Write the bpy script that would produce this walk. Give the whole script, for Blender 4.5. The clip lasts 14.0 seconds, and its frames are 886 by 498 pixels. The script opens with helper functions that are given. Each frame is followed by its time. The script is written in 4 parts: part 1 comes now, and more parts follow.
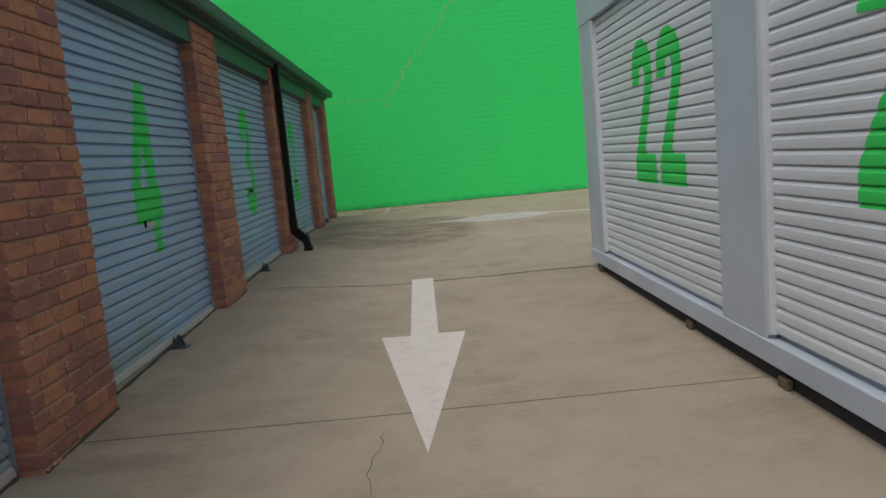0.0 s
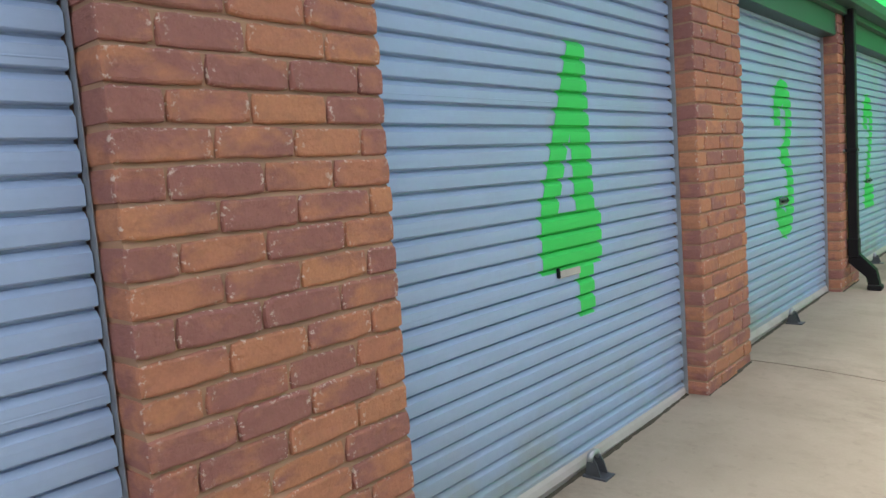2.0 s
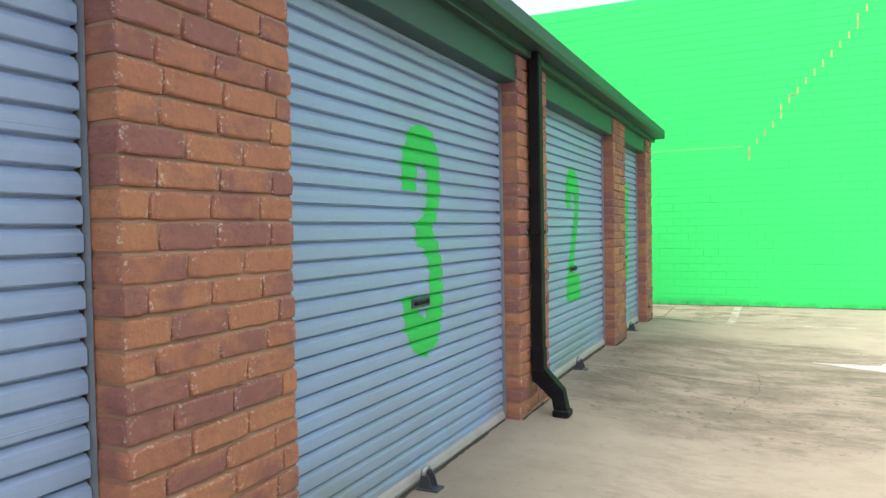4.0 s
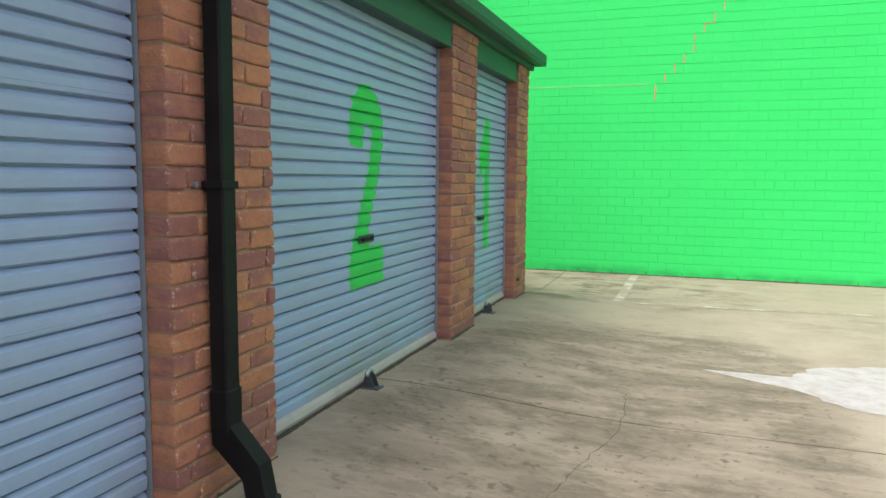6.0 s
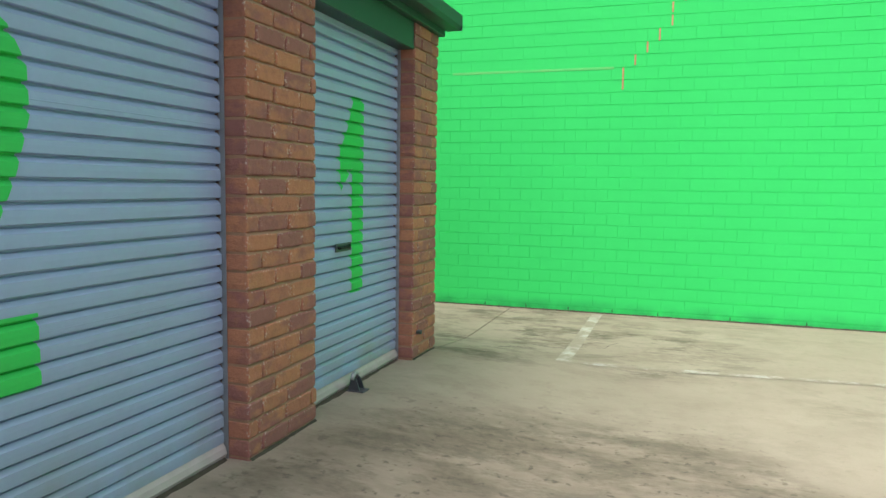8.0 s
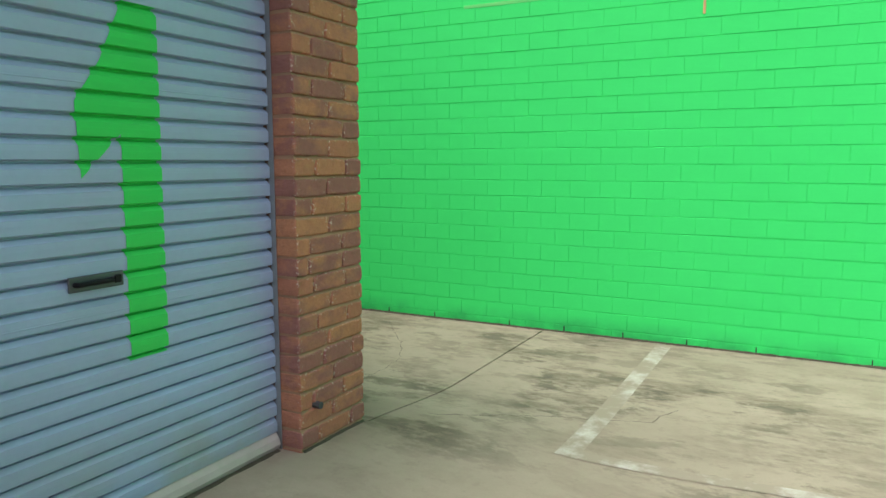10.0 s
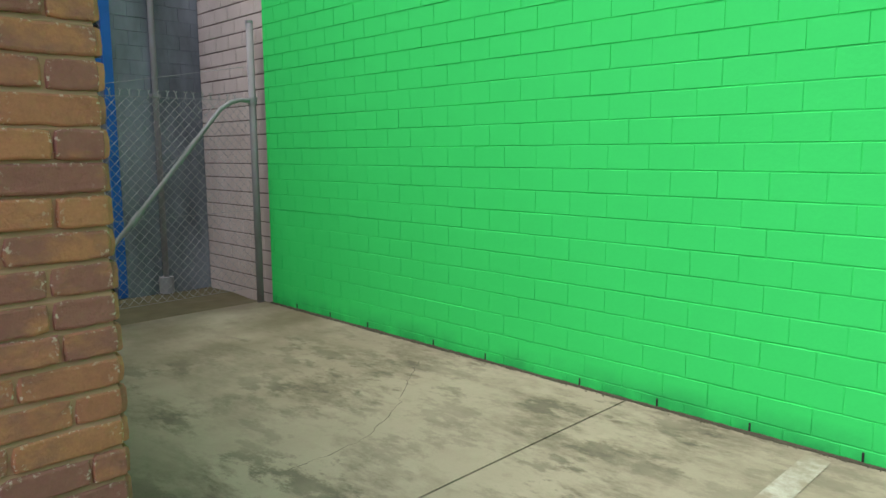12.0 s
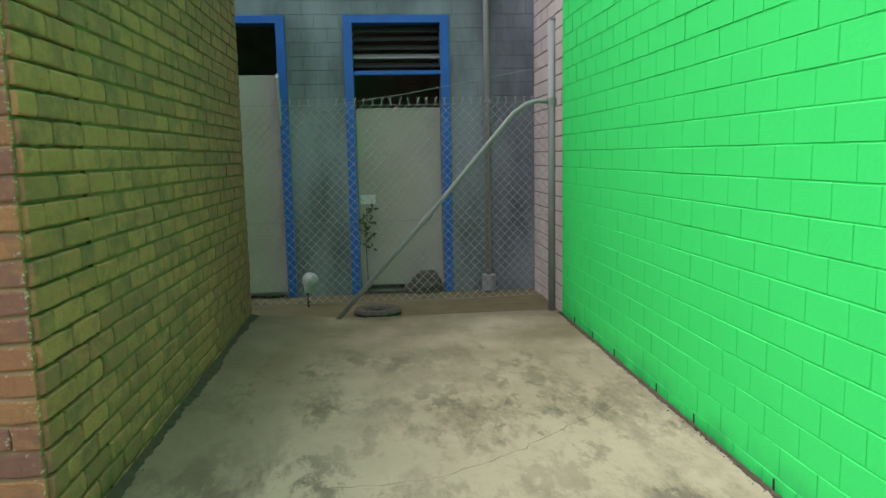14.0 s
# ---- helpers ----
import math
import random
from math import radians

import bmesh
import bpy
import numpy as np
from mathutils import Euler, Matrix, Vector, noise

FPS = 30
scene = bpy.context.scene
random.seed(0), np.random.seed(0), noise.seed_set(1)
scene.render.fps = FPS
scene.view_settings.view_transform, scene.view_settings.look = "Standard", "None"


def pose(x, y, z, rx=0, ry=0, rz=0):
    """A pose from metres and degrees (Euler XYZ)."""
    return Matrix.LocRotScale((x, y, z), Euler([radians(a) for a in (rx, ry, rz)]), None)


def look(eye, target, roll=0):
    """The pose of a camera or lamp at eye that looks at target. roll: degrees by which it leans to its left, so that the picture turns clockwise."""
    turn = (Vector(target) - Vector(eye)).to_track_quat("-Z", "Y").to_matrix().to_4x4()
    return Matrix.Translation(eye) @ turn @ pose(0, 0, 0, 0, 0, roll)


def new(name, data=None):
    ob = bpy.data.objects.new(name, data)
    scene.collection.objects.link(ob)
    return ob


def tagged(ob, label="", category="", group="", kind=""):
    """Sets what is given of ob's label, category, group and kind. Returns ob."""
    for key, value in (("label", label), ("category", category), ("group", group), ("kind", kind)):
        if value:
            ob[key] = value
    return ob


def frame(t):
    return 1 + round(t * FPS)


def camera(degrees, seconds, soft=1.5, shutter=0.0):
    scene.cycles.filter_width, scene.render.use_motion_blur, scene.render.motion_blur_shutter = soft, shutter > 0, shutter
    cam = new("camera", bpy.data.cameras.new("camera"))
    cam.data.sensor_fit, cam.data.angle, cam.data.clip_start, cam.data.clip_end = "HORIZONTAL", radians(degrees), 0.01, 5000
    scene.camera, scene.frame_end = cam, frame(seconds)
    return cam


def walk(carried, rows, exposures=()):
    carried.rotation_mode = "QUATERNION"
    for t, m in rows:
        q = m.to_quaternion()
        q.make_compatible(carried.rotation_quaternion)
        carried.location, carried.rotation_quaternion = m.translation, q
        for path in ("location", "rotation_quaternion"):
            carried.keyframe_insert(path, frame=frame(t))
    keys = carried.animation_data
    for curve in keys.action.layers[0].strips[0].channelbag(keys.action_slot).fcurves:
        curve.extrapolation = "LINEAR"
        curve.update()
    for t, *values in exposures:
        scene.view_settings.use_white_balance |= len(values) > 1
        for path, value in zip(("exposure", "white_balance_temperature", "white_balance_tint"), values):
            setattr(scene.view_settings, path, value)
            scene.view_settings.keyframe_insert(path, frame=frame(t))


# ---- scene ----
cam = camera(63.7, 14.0)
METRES, EYE, TILT, LEAN, TURN = 16.8, 1.25, 0.0, 0.0, -1.4
ROWS = [
    (0.0, 0.0, 0.0, 0.0, -0.7, -7.66, 5.24),
    (0.5, -0.0044, 0.0346, 0.0012, 18.42, -7.8, 5.96),
    (1.0, -0.0118, 0.0699, 0.0043, 30.8, -8.33, 6.83),
    (1.5, -0.0162, 0.1083, 0.0062, 39.42, -6.19, 6.02),
    (2.0, -0.0205, 0.1476, 0.0085, 42.53, -5.6, 4.31),
    (2.5, -0.023, 0.187, 0.0084, 39.67, -4.19, 2.79),
    (3.0, -0.0254, 0.226, 0.0083, 34.38, -2.95, 2.33),
    (3.5, -0.024, 0.2643, 0.0082, 28.61, -1.97, 1.87),
    (4.0, -0.0235, 0.303, 0.009, 26.32, -1.51, 1.02),
    (6.5, -0.0102, 0.4889, 0.01, 19.84, -6.33, -0.57),
    (7.0, -0.0094, 0.5253, 0.0092, 19.09, -5.48, -0.67),
    (7.5, -0.0107, 0.5637, 0.0092, 19.35, -4.72, -0.76),
    (10.0, -0.0074, 0.7502, 0.0101, 29.42, -6.93, 0.1),
    (10.5, -0.0053, 0.7845, 0.0098, 33.09, -5.83, 0.26),
    (11.0, -0.006, 0.8191, 0.0095, 37.03, -6.44, 0.12),
    (11.5, -0.0084, 0.852, 0.0083, 41.34, -6.6, 0.36),
    (12.0, -0.013, 0.8838, 0.0074, 46.83, -7.84, 0.39),
    (12.5, -0.0136, 0.9139, 0.0075, 53.53, -9.79, 1.52),
    (13.0, -0.0125, 0.9426, 0.0087, 64.63, -8.53, 1.1),
    (13.5, -0.0108, 0.9703, 0.0094, 72.76, -7.5, 0.33),
    (14.0, 0.0028, 0.9918, 0.0082, 86.13, -7.5, 1.2),
]
walk(cam, [(t, pose(0, 0, EYE, TILT, LEAN, TURN) @ pose(METRES * x, METRES * y, METRES * z, 90 + pitch, roll, yaw)) for t, x, y, z, yaw, pitch, roll in ROWS],
     exposures=[(0.0, -0.12), (0.5, 0.0), (1.0, 0.45), (1.5, 1.0), (2.0, 1.45), (3.0, 1.7), (4.0, 1.5), (6.5, 1.08), (10.0, 0.95), (12.0, 0.9), (12.5, 0.9), (13.0, 0.82), (13.5, 0.98), (14.0, 1.22)])

# ---- light ----
SUN_ELEV, SUN_TURN = 66.0, 215.0
world = bpy.data.worlds.new("overcast_sky")
world.use_nodes = True
scene.world = world
wn = world.node_tree
sky = wn.nodes.new("ShaderNodeTexSky")
sky.sky_type = "NISHITA"
sky.sun_disc = False
sky.sun_elevation, sky.sun_rotation = radians(SUN_ELEV), radians(SUN_TURN)
sky.air_density, sky.dust_density = 1.0, 6.0
soft_cloud = wn.nodes.new("ShaderNodeHueSaturation")
soft_cloud.inputs["Saturation"].default_value = 0.55
wn.links.new(sky.outputs[0], soft_cloud.inputs["Color"])
wn.links.new(soft_cloud.outputs[0], wn.nodes["Background"].inputs["Color"])
wn.nodes["Background"].inputs["Strength"].default_value = 0.15
sun = new("sun", bpy.data.lights.new("sun", "SUN"))
sun.data.energy, sun.data.angle, sun.data.color = 0.5, radians(75), (1.0, 0.96, 0.9)
_a, _e = radians(SUN_TURN), radians(SUN_ELEV)
sun.matrix_world = look((math.sin(_a) * math.cos(_e) * 30, math.cos(_a) * math.cos(_e) * 30, math.sin(_e) * 30), (0, 0, 0))


# ---- materials ----
def node(nt, kind, **kw):
    n = nt.nodes.new(kind)
    for k, v in kw.items():
        n.inputs[k].default_value = v
    return n


def mix(nt, fac, a, b, blend="MIX"):
    n = nt.nodes.new("ShaderNodeMix")
    n.data_type, n.blend_type = "RGBA", blend
    for sock, v in ((n.inputs[0], fac), (n.inputs[6], a), (n.inputs[7], b)):
        if isinstance(v, bpy.types.NodeSocket):
            nt.links.new(v, sock)
        elif isinstance(v, tuple):
            sock.default_value = (*v[:3], 1)
        else:
            sock.default_value = v
    return n.outputs[2]


def noise_fac(nt, pos, scale, detail=5, lo=0.35, hi=0.65, stretch=None, rough=0.55):
    if stretch:
        m = nt.nodes.new("ShaderNodeMapping")
        m.inputs["Scale"].default_value = stretch
        nt.links.new(pos, m.inputs[0])
        pos = m.outputs[0]
    n = node(nt, "ShaderNodeTexNoise", Scale=scale, Detail=detail, Roughness=rough)
    nt.links.new(pos, n.inputs["Vector"])
    r = nt.nodes.new("ShaderNodeMapRange")
    r.inputs["From Min"].default_value, r.inputs["From Max"].default_value = lo, hi
    nt.links.new(n.outputs[0], r.inputs[0])
    return r.outputs[0]


def ramp(nt, fac, stops):
    r = nt.nodes.new("ShaderNodeValToRGB")
    els = r.color_ramp.elements
    while len(els) < len(stops):
        els.new(0.5)
    for e, (p, c) in zip(els, stops):
        e.position, e.color = p, (*c, 1)
    nt.links.new(fac, r.inputs[0])
    return r.outputs[0]


def math_node(nt, op, a, b=0.0):
    n = nt.nodes.new("ShaderNodeMath")
    n.operation = op
    for sock, v in zip(n.inputs, (a, b)):
        if isinstance(v, bpy.types.NodeSocket):
            nt.links.new(v, sock)
        else:
            sock.default_value = v
    return n.outputs[0]


def begin(name, rough=0.6, metal=0.0, spec=0.5):
    m = bpy.data.materials.new(name)
    m.use_nodes = True
    nt = m.node_tree
    b = nt.nodes["Principled BSDF"]
    b.inputs["Roughness"].default_value, b.inputs["Metallic"].default_value = rough, metal
    b.inputs["Specular IOR Level"].default_value = spec
    return m, nt, b, nt.nodes.new("ShaderNodeNewGeometry").outputs["Position"]


def bump(nt, b, height, strength=0.3, dist=0.003):
    n = node(nt, "ShaderNodeBump", Strength=strength, Distance=dist)
    nt.links.new(height, n.inputs["Height"])
    nt.links.new(n.outputs[0], b.inputs["Normal"])


def painted(name, base, rough=0.5, metal=0.0, dirt=(0.12, 0.11, 0.09), amount=0.25, scale=3.0, stretch=None, grain=0.15, spec=0.5):
    """A coat with broad soft unevenness, fine grain and some dirt."""
    m, nt, b, pos = begin(name, rough, metal, spec)
    broad = noise_fac(nt, pos, scale, 6, 0.35, 0.75, stretch)
    fine = noise_fac(nt, pos, scale * 25, 3, 0.2, 0.8)
    c = mix(nt, math_node(nt, "MULTIPLY", broad, amount), base, dirt)
    c = mix(nt, math_node(nt, "MULTIPLY", fine, grain), c, tuple(v * 0.6 for v in base))
    nt.links.new(c, b.inputs["Base Color"])
    bump(nt, b, fine, 0.15, 0.001)
    return m


def brick_material(name, light, mid, purple, speck, moss=None, moss_amount=0.0):
    """Tumbled clay brick: flame-shaped purple burns on orange clay, lime specks along the arrises."""
    m, nt, b, pos = begin(name, 0.9, 0, 0.25)
    rnd = nt.nodes.new("ShaderNodeObjectInfo").outputs["Random"]
    shift = nt.nodes.new("ShaderNodeVectorMath")
    shift.operation = "MULTIPLY_ADD"
    shift.inputs[1].default_value = (37.0, 53.0, 71.0)
    spread = nt.nodes.new("ShaderNodeCombineXYZ")
    for k in range(3):
        nt.links.new(rnd, spread.inputs[k])
    nt.links.new(spread.outputs[0], shift.inputs[0])
    nt.links.new(pos, shift.inputs[2])
    own = shift.outputs[0]
    c = ramp(nt, rnd, [(0.0, mid), (0.3, light), (0.5, tuple((p + q) / 2 for p, q in zip(light, mid))), (0.75, mid), (1.0, light)])
    hue = math_node(nt, "FRACT", math_node(nt, "MULTIPLY", rnd, 17.3))
    flame = noise_fac(nt, own, 7, 4, 0.0, 1.0, (1, 0.8, 1.5), 0.6)
    burn = nt.nodes.new("ShaderNodeMapRange")
    burn.inputs["From Min"].default_value, burn.inputs["From Max"].default_value = 0.64, 0.82
    nt.links.new(math_node(nt, "ADD", flame, math_node(nt, "MULTIPLY", hue, 0.42)), burn.inputs[0])
    c = mix(nt, math_node(nt, "MULTIPLY", burn.outputs[0], 0.85), c, purple)
    fine = noise_fac(nt, pos, 120, 4, 0.3, 0.75)
    grime = noise_fac(nt, pos, 24, 6, 0.45, 0.8, None, 0.65)
    c = mix(nt, math_node(nt, "MULTIPLY", fine, 0.3), c, tuple(v * 0.6 for v in mid))
    c = mix(nt, math_node(nt, "MULTIPLY", grime, 0.35), c, tuple(v * 0.55 for v in purple))
    if moss:
        c = mix(nt, math_node(nt, "MULTIPLY", noise_fac(nt, pos, 3.5, 6, 0.3, 0.6), moss_amount), c, moss)
        c = mix(nt, math_node(nt, "MULTIPLY", noise_fac(nt, own, 6, 6, 0.52, 0.66), 0.55), c, (0.13, 0.10, 0.08))
    local = nt.nodes.new("ShaderNodeSeparateXYZ")
    nt.links.new(nt.nodes.new("ShaderNodeTexCoord").outputs["Object"], local.inputs[0])
    rim = nt.nodes.new("ShaderNodeMapRange")
    rim.inputs["From Min"].default_value, rim.inputs["From Max"].default_value = 0.34, 0.47
    nt.links.new(math_node(nt, "MAXIMUM", local.outputs[2], math_node(nt, "ABSOLUTE", local.outputs[1])), rim.inputs[0])
    front = nt.nodes.new("ShaderNodeMapRange")
    front.inputs["From Min"].default_value, front.inputs["From Max"].default_value = 0.36, 0.44
    nt.links.new(local.outputs[0], front.inputs[0])
    lime = math_node(nt, "MULTIPLY", math_node(nt, "MULTIPLY", noise_fac(nt, pos, 70, 4, 0.57, 0.66), rim.outputs[0]), front.outputs[0])
    c = mix(nt, math_node(nt, "MULTIPLY", lime, 0.2 if moss else 0.75), c, speck)
    nt.links.new(c, b.inputs["Base Color"])
    bump(nt, b, noise_fac(nt, pos, 38, 8, 0.2, 0.8, None, 0.65), 0.9, 0.006)
    return m


BRICK = brick_material("brick_face", (0.51, 0.235, 0.125), (0.44, 0.19, 0.118), (0.285, 0.13, 0.12), (0.66, 0.55, 0.46))
MOSSY = brick_material("mossy_brick_face", (0.60, 0.27, 0.16), (0.50, 0.21, 0.14), (0.30, 0.14, 0.12), (0.4, 0.28, 0.2), (0.38, 0.19, 0.09), 0.45)
MORTAR = painted("mortar", (0.40, 0.235, 0.145), 0.95, 0, (0.24, 0.15, 0.10), 0.6, 9)
MOSSY_MORTAR = painted("mossy_mortar", (0.25, 0.15, 0.085), 0.95, 0, (0.12, 0.11, 0.05), 0.6, 6)


def green_material():
    m, nt, b, pos = begin("green_wall_paint", 0.7, 0, 0.2)
    broad = noise_fac(nt, pos, 1.3, 6, 0.35, 0.7)
    fine = noise_fac(nt, pos, 90, 4, 0.3, 0.8)
    c = mix(nt, math_node(nt, "MULTIPLY", broad, 0.12), (0.045, 0.71, 0.16), (0.03, 0.56, 0.12))
    c = mix(nt, math_node(nt, "MULTIPLY", fine, 0.08), c, (0.02, 0.4, 0.06))
    # damp grime creeping up from the ground
    sep = nt.nodes.new("ShaderNodeSeparateXYZ")
    nt.links.new(pos, sep.inputs[0])
    edge = noise_fac(nt, pos, 4, 7, 0.35, 0.7)
    low = nt.nodes.new("ShaderNodeMapRange")
    low.inputs["From Min"].default_value, low.inputs["From Max"].default_value = 0.17, 0.0
    nt.links.new(sep.outputs[2], low.inputs[0])
    c = mix(nt, math_node(nt, "MULTIPLY", math_node(nt, "MULTIPLY", edge, low.outputs[0]), 0.7), c, (0.012, 0.10, 0.05))
    nt.links.new(c, b.inputs["Base Color"])
    bump(nt, b, noise_fac(nt, pos, 45, 6, 0.2, 0.8), 0.18, 0.004)
    return m


GREEN = green_material()
NUMBER = painted("green_number_paint", (0.03, 0.60, 0.10), 0.55, 0, (0.1, 0.35, 0.12), 0.12, 6)
PATCHED = painted("smeared_joint_paint", (0.16, 0.62, 0.17), 0.8, 0, (0.05, 0.68, 0.16), 0.8, 5)
EXPOSED = painted("exposed_crack", (0.66, 0.40, 0.20), 0.9, 0, (0.2, 0.12, 0.05), 0.5, 20)


def concrete_material():
    m, nt, b, pos = begin("weathered_concrete", 0.88, 0, 0.3)
    sep = nt.nodes.new("ShaderNodeSeparateXYZ")
    nt.links.new(pos, sep.inputs[0])
    broad = noise_fac(nt, pos, 0.55, 7, 0.3, 0.7)
    cloud = noise_fac(nt, pos, 2.3, 8, 0.35, 0.7, None, 0.65)
    fine = noise_fac(nt, pos, 90, 5, 0.25, 0.8)
    c = mix(nt, broad, (0.30, 0.255, 0.197), (0.37, 0.317, 0.247))
    c = mix(nt, math_node(nt, "MULTIPLY", cloud, 0.35), c, (0.22, 0.185, 0.14))
    # dirt lies in two places: a wheel-worn patch before the last doors, and the mouth of the side passage
    warp = noise_fac(nt, pos, 1.3, 6, 0.0, 1.0, None, 0.65)

    def patch(cx, cy, rx, ry, soft):
        dx = math_node(nt, "DIVIDE", math_node(nt, "SUBTRACT", sep.outputs[0], cx), rx)
        dy = math_node(nt, "DIVIDE", math_node(nt, "SUBTRACT", sep.outputs[1], cy), ry)
        d = math_node(nt, "ADD", math_node(nt, "ADD", math_node(nt, "POWER", math_node(nt, "ABSOLUTE", dx), 3.0), math_node(nt, "POWER", math_node(nt, "ABSOLUTE", dy), 3.0)), math_node(nt, "MULTIPLY", warp, 0.9))
        r = nt.nodes.new("ShaderNodeMapRange")
        r.interpolation_type = "SMOOTHSTEP"
        r.inputs["From Min"].default_value, r.inputs["From Max"].default_value = 1.35 + soft, 1.35 - soft
        nt.links.new(d, r.inputs[0])
        return r.outputs[0]

    wheel = patch(-0.5, 12.2, 1.4, 2.3, 0.4)
    mouth = math_node(nt, "MULTIPLY", patch(-2.0, 16.9, 2.8, 1.6, 0.6), math_node(nt, "ADD", math_node(nt, "MULTIPLY", noise_fac(nt, pos, 1.1, 3, 0.45, 0.58), 0.55), 0.42))
    thin = math_node(nt, "MULTIPLY", noise_fac(nt, pos, 0.75, 4, 0.42, 0.60), 0.35)
    spread = math_node(nt, "MAXIMUM", math_node(nt, "MAXIMUM", wheel, mouth), thin)
    streak = noise_fac(nt, pos, 1.7, 14, 0.47, 0.56, (0.8, 1.6, 1), 0.70)
    grit = noise_fac(nt, pos, 14, 8, 0.36, 0.62, (0.6, 1.3, 1), 0.75)
    film = math_node(nt, "MULTIPLY", wheel, math_node(nt, "ADD", 0.28, math_node(nt, "MULTIPLY", noise_fac(nt, pos, 3.0, 10, 0.38, 0.6, (0.6, 1.6, 1), 0.7), 0.5)))
    c = mix(nt, film, c, (0.17, 0.138, 0.105))
    dark = math_node(nt, "MULTIPLY", math_node(nt, "MULTIPLY", streak, math_node(nt, "ADD", math_node(nt, "MULTIPLY", grit, 0.7), 0.3)), spread)
    c = mix(nt, dark, c, (0.12, 0.098, 0.07))
    # crisp flaked stains and dark grease spots
    flake = noise_fac(nt, pos, 2.6, 15, 0.515, 0.575, (0.75, 1.35, 1), 0.72)
    c = mix(nt, math_node(nt, "MULTIPLY", math_node(nt, "MULTIPLY", flake, math_node(nt, "MAXIMUM", mouth, math_node(nt, "MULTIPLY", spread, 0.55))), 0.85), c, (0.085, 0.074, 0.054))
    spots = math_node(nt, "MULTIPLY", noise_fac(nt, pos, 15, 5, 0.60, 0.66), math_node(nt, "ADD", math_node(nt, "MULTIPLY", wheel, 0.7), 0.12))
    c = mix(nt, spots, c, (0.09, 0.074, 0.055))
    smudge = noise_fac(nt, pos, 4.5, 10, 0.50, 0.74, None, 0.7)
    c = mix(nt, math_node(nt, "MULTIPLY", smudge, 0.38), c, (0.19, 0.155, 0.115))
    # floor darker in a soft band along the side wall
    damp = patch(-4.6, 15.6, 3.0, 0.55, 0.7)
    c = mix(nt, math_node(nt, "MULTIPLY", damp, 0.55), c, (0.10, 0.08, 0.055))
    # green algae tinge in the damp side passage; its depth also paints in the passage's shade
    alg = nt.nodes.new("ShaderNodeMapRange")
    alg.interpolation_type = "SMOOTHSTEP"
    alg.inputs["From Min"].default_value, alg.inputs["From Max"].default_value = -2.2, -5.2
    nt.links.new(sep.outputs[0], alg.inputs[0])
    algn = math_node(nt, "MULTIPLY", alg.outputs[0], noise_fac(nt, pos, 1.4, 6, 0.3, 0.65))
    c = mix(nt, math_node(nt, "MULTIPLY", algn, 0.9), c, (0.115, 0.09, 0.05))
    pits = noise_fac(nt, pos, 38, 3, 0.68, 0.73)
    c = mix(nt, math_node(nt, "MULTIPLY", math_node(nt, "MULTIPLY", pits, noise_fac(nt, pos, 1.1, 4, 0.5, 0.65)), 0.6), c, (0.13, 0.11, 0.08))
    c = mix(nt, math_node(nt, "MULTIPLY", fine, 0.25), c, (0.22, 0.185, 0.14))
    nt.links.new(c, b.inputs["Base Color"])
    bump(nt, b, noise_fac(nt, pos, 30, 8, 0.2, 0.8), 0.3, 0.003)
    return m


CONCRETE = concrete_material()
SOIL = painted("damp_soil", (0.13, 0.108, 0.058), 0.95, 0, (0.07, 0.06, 0.03), 0.7, 4)
JOINT = painted("joint_filler", (0.07, 0.06, 0.045), 0.95, 0, (0.03, 0.03, 0.02), 0.5, 8)


def worn_paint(name, base, wear, lo=0.42, hi=0.62, scale=9):
    m, nt, b, pos = begin(name, 0.8, 0, 0.3)
    c = mix(nt, noise_fac(nt, pos, scale, 9, lo, hi, None, 0.7), base, wear)
    c = mix(nt, math_node(nt, "MULTIPLY", noise_fac(nt, pos, 80, 3), 0.2), c, wear)
    nt.links.new(c, b.inputs["Base Color"])
    bump(nt, b, noise_fac(nt, pos, 40, 6, 0.2, 0.8), 0.25, 0.002)
    return m


LINE = worn_paint("worn_white_line", (0.56, 0.53, 0.50), (0.42, 0.37, 0.31), 0.5, 0.8)
FADED = worn_paint("faded_white_line", (0.48, 0.46, 0.42), (0.27, 0.23, 0.18), 0.36, 0.54, 4)
SPILL = worn_paint("white_spill", (0.42, 0.405, 0.41), (0.30, 0.27, 0.24), 0.40, 0.70, 7)
SLAT_BLUE = painted("blue_grey_slats", (0.315, 0.43, 0.615), 0.5, 0.0, (0.28, 0.335, 0.38), 0.5, 1.6, (1, 1, 0.6))


def add_algae(m):
    """Yellow-green algae film that has settled on the lowest ribs, and faint rusty rub marks."""
    nt = m.node_tree
    b = nt.nodes["Principled BSDF"]
    was = b.inputs["Base Color"].links[0].from_socket
    pos = nt.nodes.new("ShaderNodeNewGeometry").outputs["Position"]
    sep = nt.nodes.new("ShaderNodeSeparateXYZ")
    nt.links.new(pos, sep.inputs[0])
    low = nt.nodes.new("ShaderNodeMapRange")
    low.inputs["From Min"].default_value, low.inputs["From Max"].default_value = 0.55, 0.1
    nt.links.new(sep.outputs[2], low.inputs[0])
    f = math_node(nt, "MULTIPLY", low.outputs[0], noise_fac(nt, pos, 1.7, 6, 0.42, 0.66))
    rust = noise_fac(nt, pos, 2.6, 4, 0.66, 0.76)
    c = mix(nt, math_node(nt, "MULTIPLY", f, 0.75), was, (0.26, 0.26, 0.13))
    c = mix(nt, math_node(nt, "MULTIPLY", rust, 0.3), c, (0.36, 0.31, 0.30))
    nt.links.new(c, b.inputs["Base Color"])


